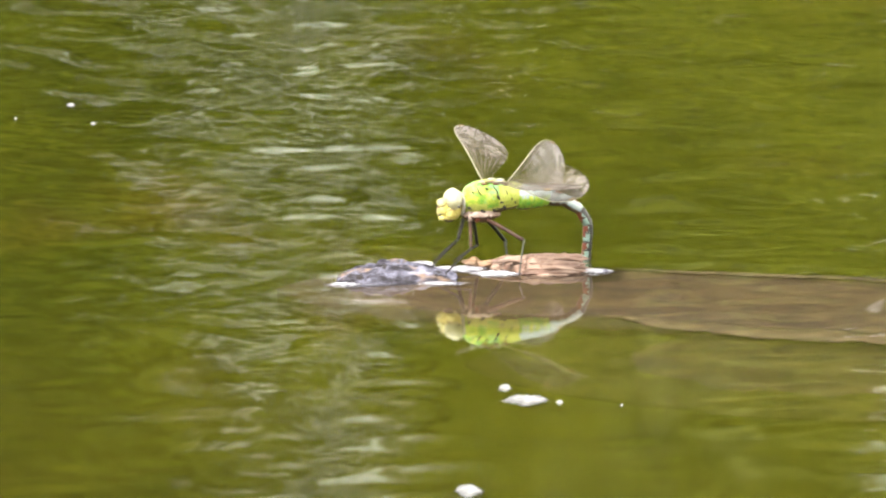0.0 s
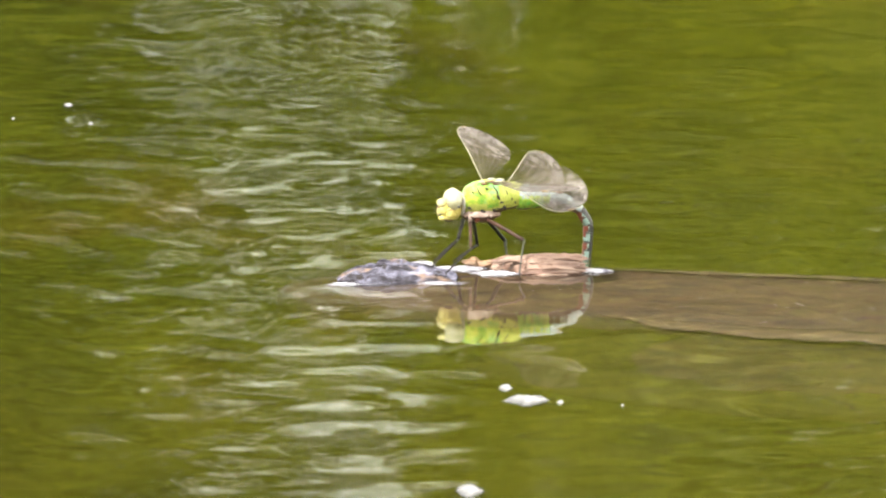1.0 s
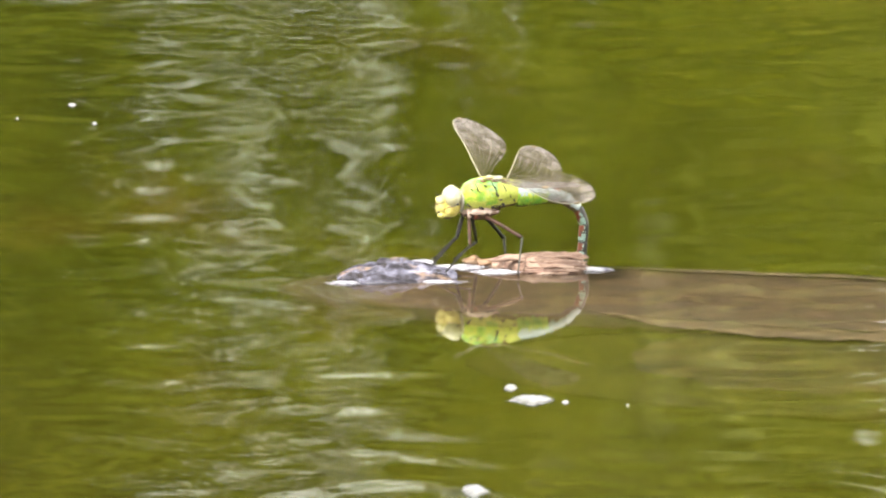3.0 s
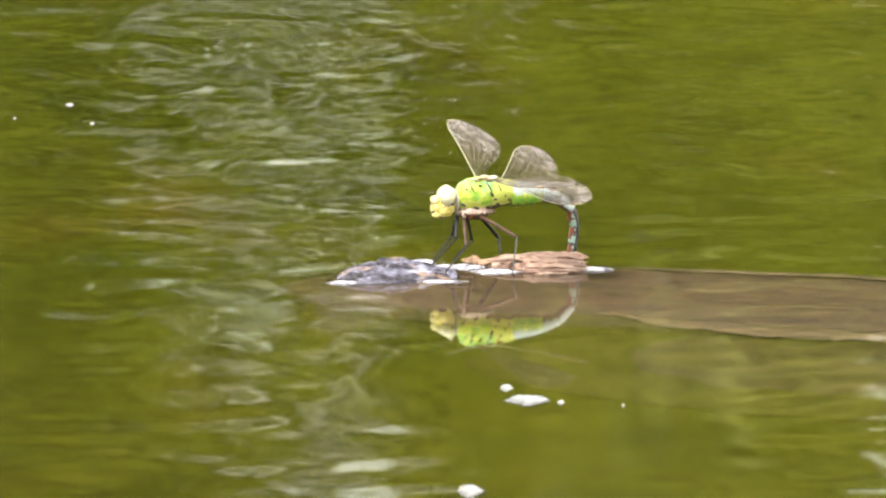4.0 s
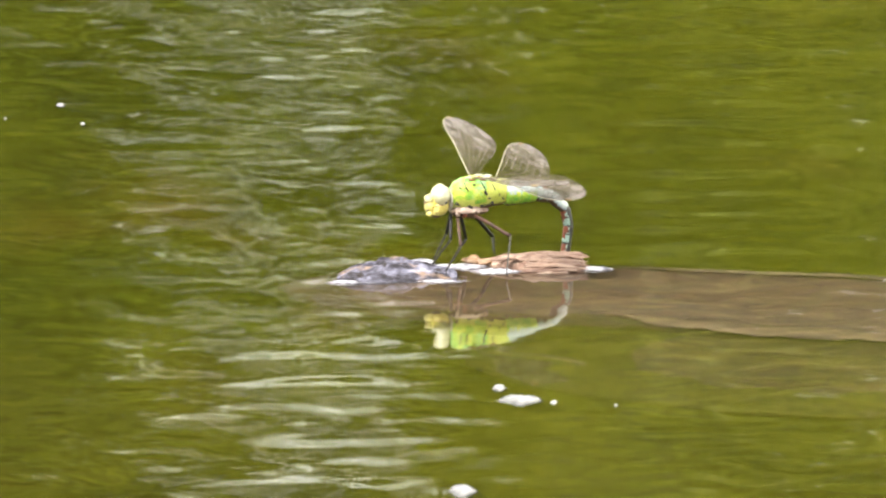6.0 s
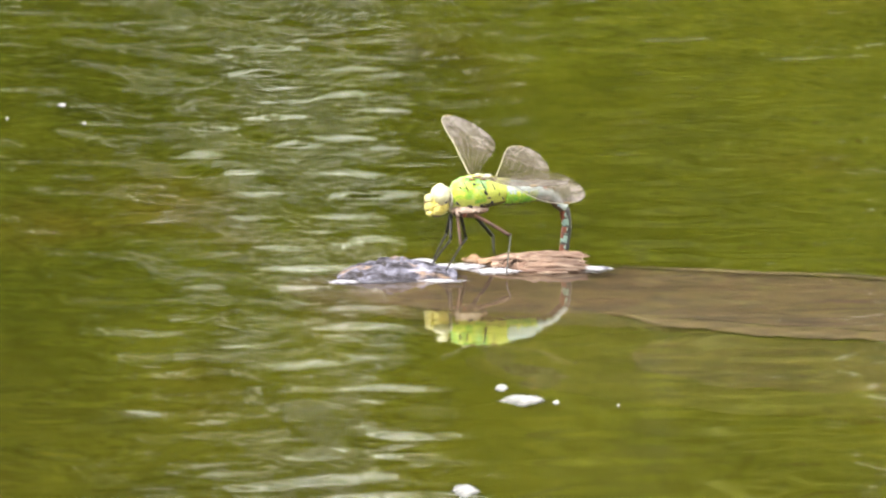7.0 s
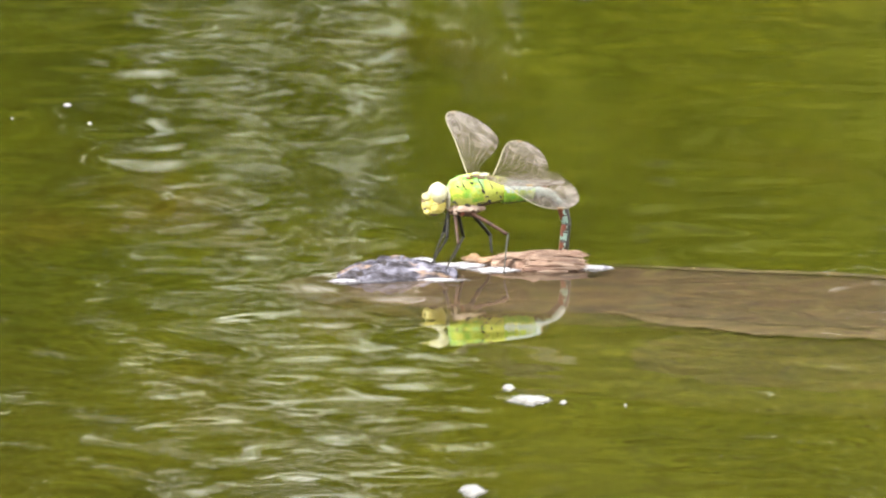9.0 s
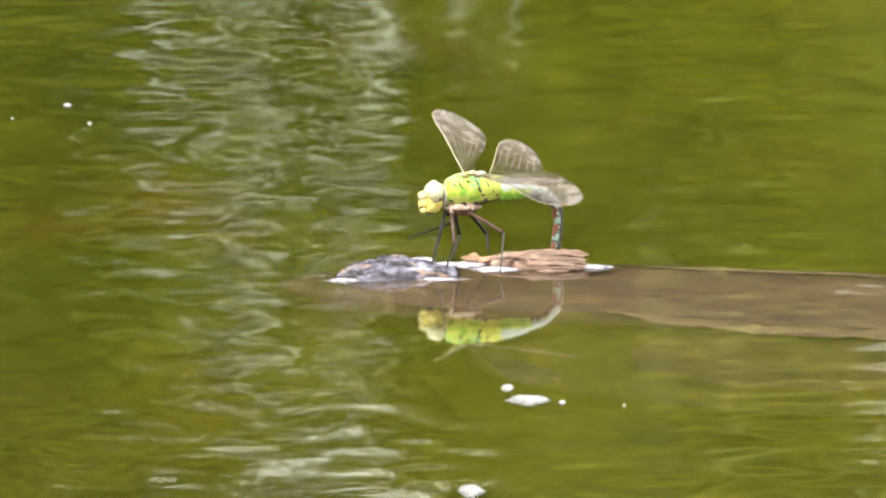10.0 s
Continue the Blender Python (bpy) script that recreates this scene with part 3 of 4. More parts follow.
    # white films stand in for the sky's glint on the water's curved edge
    for box, seed in (((-33.0, -22.0, -67.9, -59.6), 1), ((-7.0, 6.0, -64.5, -58.8), 2), ((-3.5, 13.0, -41.0, -30.0), 3),
                      ((7.0, 21.5, -50.0, -38.5), 4), ((-11.0, -1.0, -34.0, -24.5), 6), ((37.0, 47.6, -44.2, -36.8), 5)):
        part("glint_rim", rim(*box, seed, {3: 0.6, 4: 0.7, 5: 0.8, 6: 1.1}.get(seed, 0.45)), M_RIM, root, "bright white sky glint along the waterline")
    return root


# ---- floating froth ----
def froth(name, x, y, wide, deep, seed, label):
    rnd = random.Random(seed)
    lumps = [rim(-wide / 2, wide / 2, -deep / 2, deep / 2, seed, 0.50, False)]
    for i in range(int(3 + wide * 1.0)):
        a = rnd.uniform(0, 6.283)
        r = rnd.random() ** 0.5 * 0.80
        b = rnd.uniform(0.25, 0.62) * min(1.0, wide / 6)
        lumps.append(ball((math.cos(a) * r * wide / 2 * MM, math.sin(a) * r * deep / 2 * MM, 0.15 * MM), (b * MM, b * MM, b * 0.7 * MM), detail=2))
    ob = new(name, finish(name, join(*lumps), M_FROTH))
    ob.matrix_basis = pose(x * MM, y * MM, 0)
    return tagged(ob, label, "foam", "froth on the water")


def floating_froth():
    out = []
    for x, y, w, d, seed, near in ((22.2, -259.5, 13.6, 20.0, 21, 1), (16.6, -240.0, 4.4, 13.0, 22, 1), (31.3, -264.0, 2.4, 8.0, 23, 1),
                                   (6.8, -406.0, 7.8, 24.0, 24, 1), (-109.2, 269.0, 3.0, 8.5, 25, 0), (-102.0, 232.8, 1.9, 6.0, 26, 0), (-124.8, 242.7, 1.2, 4.0, 27, 0),
                                   (48.0, -269.0, 1.1, 4.5, 28, 1)):
        ob = froth("foam_patch", x, y, w, d, seed, "small white patch of froth drifting on the water" if w > 4 else "tiny white fleck of froth on the water")
        out.append((ob, x, y, near))
    return out


# ---- dragonfly: millimetres, in its own space; head towards -x, turned a little to the viewer ----
YAW = radians(14.0)
REAR = Vector((math.cos(YAW), math.sin(YAW), 0))
SIDE = Vector((-math.sin(YAW), math.cos(YAW), 0))
UP = Vector((0, 0, 1))
BODY_TURN = Matrix((REAR, SIDE, UP)).transposed().to_4x4()
BASE = Vector((7.3, -20.4, -2.21))


def on_body(a, l, z):
    """A point a millimetres back from the thorax's middle, l to the far side, z up."""
    return (REAR * a + SIDE * l + UP * z + Vector((1.0, 0.2, 0))) * MM


def shade_below(bm, z):
    """The second material, painted as shade on the faces under a height in millimetres."""
    for f in bm.faces:
        if f.calc_center_median().z / MM < z:
            f.material_index = 1


def on_head(a, l, z):
    """The same for the head, which hangs a little and is drawn a tenth larger."""
    return on_body(-9.9 + (a + 9.9) * 1.08, l * 1.06, 19.6 + (z - 19.6) * 1.10 - 0.9)


def body_loft(stations, sides=22):
    """Oval rings along the body: back, z, half width, half height."""
    rings = []
    for a, z, w, h in stations:
        ring = []
        for k in range(sides):
            t = 2 * math.pi * k / sides
            c, s = math.cos(t), math.sin(t)
            ring.append(on_body(a, w * c, z + h * s))
        rings.append(ring)
    return loft(rings)


def wing_outline(length, hind, n=40):
    """Leading and trailing edge, as chord offsets along the span: a paddle, narrow at the root, with a blunt tip."""
    if hind:
        bow, root_chord, swell, full, drop, lead_tip, lead_round, trail_tip, trail_round, point = 0.62, 2.67, 11.9, 0.38, 0.69, 0.39, 3.4, 0.49, 2.2, 0.50
    else:
        bow, root_chord, swell, full, drop, lead_tip, lead_round, trail_tip, trail_round, point = 1.10, 3.9, 14.0, 0.82, 1.0, 0.62, 2.3, 0.76, 2.0, 0.50
    lead, trail = [], []
    for i in range(n + 1):
        u = math.sin(0.5 * math.pi * i / n) ** 0.9          # closer rows where the tip rounds off
        k = min(1.0, u / full)
        f = bow * math.sin(math.pi * u)
        g = root_chord + swell * k * k * (3 - 2 * k) - drop * max(0.0, u - 0.5)
        tip = f + (g - f) * point
        fl = math.sqrt(max(0.0, 1 - max(0.0, (u - lead_tip) / (1 - lead_tip)) ** lead_round))
        gl = math.sqrt(max(0.0, 1 - max(0.0, (u - trail_tip) / (1 - trail_tip)) ** trail_round))
        f, g = tip + (f - tip) * fl, tip + (g - tip) * gl
        lead.append((u * length, f))
        trail.append((u * length, max(f + 0.02, g)))
    return lead, trail


def wing(root, hind, label, edge):
    length = 44.0 if hind else 47.0
    lead, trail = wing_outline(length, hind)
    rings = []
    for (x, f), (_, g) in zip(lead, trail):
        ring = []
        for j in range(9):
            w = j / 8
            z = 0.22 * math.sin(w * 19 + x * 0.15) * (1 - w) + 0.5 * math.sin(x / length * 3.0) * (w - 0.3)
            ring.append((x * MM, (f + (g - f) * w) * MM, z * MM))
        rings.append(ring)
    membrane = loft(rings, closed=False, caps=False)
    bmesh.ops.solidify(membrane, geom=membrane.faces[:], thickness=0.03 * MM)
    ob = part("wing", membrane, M_WING, root, label)

    def at(i, w):
        (x, f), (_, g) = lead[i], trail[i]
        z = 0.22 * math.sin(w * 19 + x * 0.15) * (1 - w) + 0.5 * math.sin(x / length * 3.0) * (w - 0.3)
        return (x * MM, (f + (g - f) * w) * MM, z * MM)

    part("leading_edge", tube([at(i, 0.0) for i in range(0, 41, 2)], [(0.16 - 0.004 * i) * MM for i in range(21)], 6), edge, ob, "pale yellow leading edge" if edge is M_COSTA else "brown leading edge")
    part("trailing_edge", tube([at(i, 1.0) for i in range(2, 41)], [0.045 * MM] * 39, 4), M_VEIN, ob)
    veins = []
    for w, a, b in ((0.10, 0, 37), (0.22, 0, 30), (0.36, 1, 34), (0.50, 2, 32), (0.66, 3, 27), (0.80, 4, 20)):
        veins.append(tube([at(i, w + 0.10 * (i - a) / 40 * (1 if w > 0.2 else 0)) for i in range(a, b, 2)], [0.06 * MM] * len(range(a, b, 2)), 4))
    for i in range(3, 39, 2):
        veins.append(tube([at(i, w / 6) for w in range(0, 7)], [0.035 * MM] * 7, 4))
    part("vein_net", join(*veins), M_VEIN, ob, "brown net of veins")
    i0 = 32
    part("stigma", tube([at(i, 0.03) for i in range(i0, i0 + 4)], [0.34 * MM] * 4, 6), M_STIGMA, ob, "tan cell near the wing tip")
    return ob


def unit_between(base, dx, v, length, near):
    """The way from a wing's root to a tip that lies dx across and v up as seen from the camera."""
    rest = math.sqrt(max(1.0, length * length - dx * dx))
    a = math.asin(max(-1.0, min(1.0, v / rest)))
    a = a + TILT if near else a - TILT
    return Vector((dx, (-1 if near else 1) * rest * math.cos(a), rest * math.sin(a))).normalized()


def wing_pose(base, span, twist=0.0):
    c = (REAR - span * REAR.dot(span)).normalized()
    n = span.cross(c)
    c = (c * math.cos(twist) + n * math.sin(twist)).normalized()
    n = span.cross(c)
    m = Matrix((span, c, n)).transposed().to_4x4()
    m.translation = base
    return m


def segment(length, r0, r1, pattern):
    """One ring of the abdomen, along +x, its back towards +z."""
    rings = []
    for i in range(15):
        u = i / 14
        r = (r0 + (r1 - r0) * u) * (1 + 0.07 * math.sin(math.pi * u)) * (0.96 if i in (0, 14) else 1.0)
        rings.append([(u * length * MM, r * math.cos(t) * 1.05 * MM, r * math.sin(t) * MM) for t in np.linspace(0, 2 * math.pi, 28, endpoint=False)])
    bm = loft(rings)
    for f in bm.faces:
        c = f.calc_center_median()
        u = c.x / (length * MM)
        ang = math.degrees(math.atan2(c.z, abs(c.y)))
        wob = noise.noise(Vector((u * 5 + r0 * 9, ang * 0.05, length)))
        f.material_index = pattern(u + 0.06 * wob, ang + 22 * wob)
    return bm


SEG_MATS = [M_GREEN, M_BLUE, M_TURQ, M_RUST, M_BLACK, M_BELLY]


def seg_base(u, ang):
    return 1 if ang > 8 else (0 if ang > -52 else 5)


def seg_pale(u, ang):
    return 3 if (ang > 52 and 0.3 < u < 0.8) else (1 if ang > -24 else 5)


def seg_banded(u, ang):
    if ang > 10 - 25 * abs(u - 0.55) or u > 0.88 or u < 0.05:
        return 4
    if 0.40 < u < 0.49 and ang > -50:
        return 4
    if (ang < -46 and u < 0.7) or (u < 0.40 and ang < -10 - 25 * u):
        return 3
    return 2


SEG_LIST = ((4.2, 3.5, 3.2, seg_base), (5.0, 3.2, 2.4, seg_base), (5.2, 2.3, 1.75, seg_pale), (5.2, 1.75, 1.5, seg_pale), (5.2, 1.45, 1.35, seg_banded),
            (5.2, 1.35, 1.3, seg_banded), (5.2, 1.3, 1.3, seg_banded), (4.6, 1.3, 1.3, seg_banded), (3.6, 1.3, 1.2, seg_banded), (2.4, 1.2, 0.7, seg_banded))

LEGS = {  # coxa, knee, foot, follows the body
    "near_hind": ((1.5, -2.2, 15.3), (10.4, -11.9, 10.6), (10.2, -29.3, 1.3), 1.0),
    "far_hind": ((1.0, 2.0, 14.9), (6.6, 8.1, 7.2), (6.8, -3.1, 2.7), 1.0),
    "near_mid": ((-3.4, -2.4, 15.0), (-2.9, -10.0, 8.2), (-6.5, -30.5, 2.0), 0.0),
    "far_mid": ((-2.6, 2.0, 14.9), (-1.2, 5.0, 7.3), (-4.2, -10.2, 2.4), 0.0),
    "near_front": ((-5.3, -2.6, 15.0), (-6.6, -8.1, 10.6), (-10.3, -20.0, 2.2), 0.0),
    "far_front": ((-5.3, 1.0, 15.0), (-6.8, 3.1, 8.9), (-9.8, -11.8, 2.6), 0.0),
}


def limb(length, r0, r1, mat, name, root, spiny=False):
    n = 9
    pts = [(length * i / (n - 1) * MM, 0, 0.12 * math.sin(math.pi * i / (n - 1)) * MM) for i in range(n)]
    rad = [(r0 + (r1 - r0) * i / (n - 1)) * MM * (1.12 if i in (0, n - 1) else 1.0) for i in range(n)]
    bits = [tube(pts, rad, 8)]
    if spiny:
        for i in range(1, n - 1):
            for s in (-1, 1):
                x = length * i / (n - 1)
                bits.append(tube([(x * MM, 0, 0), ((x + 0.5) * MM, s * 0.55 * MM, -0.35 * MM)], [0.05 * MM, 0.015 * MM], 4))
    return part(name, join(*bits), mat, root)


def dragonfly():
    root = new("dragonfly")
    tagged(root, "green dragonfly with smoky wings laying eggs beside the wood", "dragonfly")
    root.matrix_basis = pose(*(BASE * MM))
    moving = {"root": root, "wings": [], "segments": [], "legs": {}}
    # thorax: two overlapping barrels, green on the flanks
    th = body_loft([(-7.3, 20.4, 0.8, 1.0), (-6.9, 20.5, 2.0, 2.4), (-5.8, 20.9, 3.1, 3.9), (-3.6, 21.2, 3.7, 4.7), (-0.5, 21.4, 4.0, 4.9), (3.0, 21.5, 3.9, 4.6),
                    (6.0, 21.6, 3.7, 4.0), (8.4, 21.7, 3.4, 3.6), (10.2, 21.8, 3.0, 3.1)])
    for v in th.verts:
        v.co += Vector((0, 0, 0.22 * MM * noise.noise(v.co * 420)))
    for f in th.faces:
        c = f.calc_center_median() / MM
        f.normal_update()
        # faces turned down take the belly colour with its painted shade
        if f.normal.z < -0.74:
            f.material_index = 3
        elif c.z < 17.6:
            f.material_index = 2
        elif c.z < 19.4 or c.x > 6:
            f.material_index = 1
    thorax = part("thorax", th, [M_GREEN, M_YGREEN, M_PINK, M_BELLY], root, "apple green thorax with dark seams")
    for a, z, s, tilt in ((-5.6, 19.0, 0.5, 0), (-1.6, 18.0, 0.75, 25), (-4.6, 23.4, 0.4, 30), (2.6, 21.9, 0.7, 60), (3.7, 20.3, 0.45, 0), (4.6, 18.9, 0.75, 60), (6.6, 21.3, 0.5, 80),
                          (-0.6, 24.3, 0.45, 20), (1.6, 18.2, 0.5, 0), (7.8, 20.0, 0.4, 70)):
        w = 4.25 * math.sqrt(max(0.05, 1 - ((z - 21.5) / 5.0) ** 2)) * (1 - 0.02 * abs(a)) * (0.93 if a > 4 else 1.0) * (0.9 if a < -4 else 1.0)
        part("seam_mark", ball(on_body(a, -w, z), (s * 1.25 * MM, 0.22 * MM, s * 0.55 * MM), BODY_TURN @ pose(0, 0, 0, 0, tilt, 0), 0.25, a, 2), M_BLACK, thorax)
    for pts in (((-3.4, 24.9), (-2.9, 23.4), (-2.2, 22.4)), ((1.3, 25.2), (2.2, 23.6), (2.7, 22.2)), ((4.6, 24.4), (5.3, 22.8), (5.2, 21.6)), ((-5.9, 19.6), (-5.3, 18.7), (-4.4, 18.2)), ((2.0, 18.6), (3.6, 18.3), (5.2, 19.3))):
        way = [on_body(a, -4.05 * math.sqrt(max(0.05, 1 - ((z - 21.5) / 5.0) ** 2)) * (1 - 0.012 * abs(a) - 0.05 * (a > 4)), z) for a, z in pts]
        part("seam", tube(way, [0.10 * MM, 0.24 * MM, 0.08 * MM], 6), M_BLACK, thorax)
    for a, z, s in ((-1.0, 25.4, 0.55), (2.4, 25.3, 0.6), (5.0, 24.9, 0.5)):
        part("brown_patch", ball(on_body(a, -2.1, z), (s * 1.8 * MM, 0.5 * MM, s * 0.6 * MM), BODY_TURN, 0.4, a, 2), M_RUST, thorax)
    for a, l, z, s in ((-1.5, -1.2, 25.9, 1.0), (0.8, -1.6, 26.0, 1.1), (3.2, -1.4, 25.9, 1.1), (5.4, -1.6, 25.5, 1.0), (1.8, 1.4, 26.1, 1.1), (4.4, 1.4, 25.9, 1.0)):
        part("wing_root", ball(on_body(a, l, z), (s * 1.25 * MM, s * 0.55 * MM, s * 0.40 * MM), BODY_TURN, 0.45, a * 3, 2), M_CREAM if l > -1.5 else M_KNOT, thorax)
    chest = ball(on_body(-1.6, -0.3, 16.7), (5.2 * MM, 3.0 * MM, 2.3 * MM), BODY_TURN, 0.25, 2.0)
    shade_below(chest, 16.3)
    part("chest", chest, [M_PINK, M_BELLY], thorax, "pinkish underside of the thorax")
    for a, l, z in ((-5.0, -2.0, 16.4), (-3.0, -2.0, 16.0), (0.4, -1.8, 16.2), (-5.2, 1.2, 16.2), (-3.2, 1.6, 15.9), (0.2, 1.6, 16.0)):
        part("coxa", ball(on_body(a, l, z), (0.8 * MM, 0.75 * MM, 1.5 * MM), BODY_TURN, 0.3, a, 2), M_PINK if a < -4 else M_RUST, thorax)
    part("collar", ball(on_body(-6.9, -0.6, 19.8), (0.75 * MM, 2.3 * MM, 2.9 * MM), BODY_TURN, 0.25, 8.0), M_CREAM, thorax, "pale collar behind the head")
    # head: two big eyes, a bulging face, mouth parts and short feelers
    hd = part("head", ball(on_head(-9.5, 0, 19.5), (2.4 * MM, 3.3 * MM, 3.1 * MM), BODY_TURN, 0.08), M_YELLOW, root, "yellow head with pale bulging eyes")
    part("eye", ball(on_head(-9.5, -2.1, 21.9), (2.2 * MM, 2.1 * MM, 2.85 * MM), BODY_TURN @ pose(0, 0, 0, 0, 16, 0), 0.10), M_EYE, hd, "pale cream compound eye")
    part("eye", ball(on_head(-9.5, 2.1, 21.9), (2.2 * MM, 2.1 * MM, 2.85 * MM), BODY_TURN @ pose(0, 0, 0, 0, 16, 0), 0.10), M_EYE, hd, "pale cream compound eye")
    part("face", ball(on_head(-12.3, 0.1, 19.0), (1.5 * MM, 2.2 * MM, 2.1 * MM), BODY_TURN, 0.22), M_YELLOW, hd)
    part("brow", ball(on_head(-12.7, -0.2, 21.0), (1.3 * MM, 1.7 * MM, 1.3 * MM), BODY_TURN, 0.15, 3.0), M_BROW, hd, "pale yellow bulging brow")
    part("face_line", tube([on_head(-13.4, -1.9, 20.1), on_head(-13.9, -0.2, 20.0), on_head(-13.4, 1.6, 20.1)], [0.10 * MM, 0.16 * MM, 0.10 * MM], 6), M_RUST, hd)
    mouth = ball(on_head(-10.8, -0.4, 17.2), (1.7 * MM, 2.0 * MM, 1.1 * MM), BODY_TURN, 0.2)
    shade_below(mouth, 15.8)
    part("mouth", mouth, [M_YELLOW, M_BELLY], hd, "yellow mouth parts, shaded brown underneath")
    for l in (-1.0, 1.0):
        part("feeler", tube([on_head(-12.6, l, 21.8), on_head(-14.0, l * 1.6, 23.0)], [0.12 * MM, 0.03 * MM], 5), M_BLACK, hd)
    part("mouth_mark", ball(on_head(-13.2, -1.0, 18.1), (0.5 * MM, 0.4 * MM, 0.35 * MM), BODY_TURN), M_BLACK, hd)
    part("eye_mark", ball(on_head(-9.0, -4.4, 20.4), (0.45 * MM, 0.3 * MM, 0.35 * MM), BODY_TURN), M_BLACK, hd)
    part("cheek", ball(on_head(-10.6, -2.3, 18.6), (1.5 * MM, 1.1 * MM, 1.6 * MM), BODY_TURN, 0.25, 6.0), M_YELLOW, hd)
    part("lip", ball(on_head(-12.6, -0.9, 17.3), (1.0 * MM, 1.3 * MM, 0.8 * MM), BODY_TURN, 0.25, 4.0), M_YELLOW, hd)
    part("face_groove", tube([on_head(-12.0, -2.2, 19.0), on_head(-11.2, -3.3, 19.6), on_head(-9.9, -3.9, 19.7)], [0.12 * MM, 0.16 * MM, 0.08 * MM], 6), M_RUST, hd)
    part("neck", tube([on_head(-8.2, 0, 20.2), on_head(-6.2, 0, 20.6)], [1.5 * MM, 1.7 * MM], 12), M_PINK, hd)
    for hind, near in ((False, False), (True, False), (True, True), (False, True)):
        moving["wings"].append(wing(root, hind, "smoky transparent hind wing" if hind else "smoky transparent fore wing", M_VEIN if near and not hind else M_COSTA))
    for length, r0, r1, pattern in SEG_LIST:
        moving["segments"].append(part("abdomen_segment", segment(length, r0, r1, pattern), SEG_MATS, root,
                                       "green and pale blue abdomen segment" if pattern is seg_base else "turquoise, rust and black banded segment"))
    for key, (coxa, knee, foot, follow) in LEGS.items():
        c, k, f = Vector(coxa), Vector(knee), Vector(foot)
        thick = 0.52 if "hind" in key else 0.45
        fem = limb((k - c).length, thick * 1.15, thick, M_FEMUR if key in ("near_hind", "near_mid") else M_TIBIA, "femur", root)
        thin = key == "near_hind"
        tib = limb((f - k).length, thick * (0.56 if thin else 0.85), thick * (0.36 if thin else 0.5), M_SHIN if thin else M_TIBIA, "tibia", root, not thin)
        tar = tube([((f - k).length * MM, 0, 0), (((f - k).length + 0.5) * MM, 0.2 * MM, -0.3 * MM), (((f - k).length + 0.9) * MM, 0.3 * MM, -0.9 * MM)], [0.2 * MM, 0.16 * MM, 0.08 * MM], 5)
        part("tarsus", tar, M_TIBIA, tib)
        moving["legs"][key] = (fem, tib)
    return moving


# ---- what moves ----
TIMES = (0.0, 0.5, 1.0, 1.5, 2.0, 2.5, 4.0, 4.5, 5.0, 5.5, 7.0, 7.5, 8.0, 8.5, 9.0, 9.5, 10.0)
LOG_BACK = (0.0, 0.0, 0.0, 0.3, 1.2, 2.1, 3.0, 3.1, 3.5, 3.5, 4.5, 4.5, 5.0, 4.3, 6.2, 5.3, 7.1)               # the trunk's drift away, mm
BODY_X = (3.7, 3.7, 3.7, 3.7, 3.5, 3.5, 1.9, 1.0, 1.0, 0.2, 0.2, 0.2, 0.0, -0.2, -0.5, -0.5, -1.5)            # the body's creep forward, mm
BODY_Z = (-0.5, -0.3, -0.5, -0.4, -0.3, -0.2, -0.1, -0.1, 0.0, 0.1, 0.1, 0.1, 0.0, 0.3, 0.2, 0.3, 0.5)
TAIL_X = (2.7, 2.7, 2.8, 2.8, 2.6, 2.4, 0.5, 0.2, 0.1, 0.6, 0.0, 0.6, 0.0, 0.2, 0.6, 0.3, -0.6)
WING_FORE = ((-3.7, 16.8), (-3.2, 17.8), (-2.7, 16.5), (-3.0, 17.0), (-3.7, 17.9), (-3.7, 18.3), (-4.0, 17.5), (-4.1, 17.6), (-4.1, 19.7), (-3.2, 17.8), (-3.8, 18.3), (-2.5, 17.6),
             (-5.2, 17.5), (-3.8, 19.5), (-1.6, 19.2), (-3.3, 19.2), (-4.8, 19.0))
WING_HIND = ((12.3, 12.6), (11.4, 11.2), (8.2, 8.6), (6.5, 8.4), (5.2, 8.5), (5.4, 8.6), (6.0, 8.5), (5.4, 8.6), (4.8, 8.7), (5.2, 9.4), (5.0, 8.0), (5.0, 8.4),
             (4.6, 8.4), (5.0, 9.4), (5.6, 9.2), (4.8, 9.0), (4.4, 8.9))
WING_NEAR = ((26.2, -3.0), (27.0, -4.2), (26.0, -6.2), (26.0, -5.4), (27.0, -6.6), (27.6, -4.3), (28.4, -4.0), (29.4, -3.5), (29.2, -5.6), (28.6, -2.8), (28.2, -4.2), (27.6, -3.8),
             (28.4, -5.8), (27.8, -5.4), (27.0, -6.3), (28.4, -5.6), (29.4, -5.6))
NEAR_TWIST = (0.36, 0.36, 0.42, 0.32, 0.22, 0.14, 0.08, 0.02, 0.04, 0.02, 0.10, 0.14, 0.16, 0.12, 0.14, 0.10, 0.08)
FAR_TWIST = (0.85, 0.76, 0.54, 0.42, 0.34) + (0.32,) * 12
FLOAT_NEAR = (0.0, -0.2, 0.2, 1.2, 1.4, 1.6, 0.4, -0.8, -1.2, -1.6, -0.9, 0.2, 1.3, 1.3, 1.0, 1.0, 0.7)
FLOAT_FAR = (0.0, -0.3, -0.7, 0.2, 0.6, 0.5, -0.3, -1.5, -2.0, -3.1, -2.5, -2.0, -1.2, -0.6, -1.0, -0.8, -1.0)
LIFT_AT = 9.7                     # when the far front leg lets go of the wood, seconds


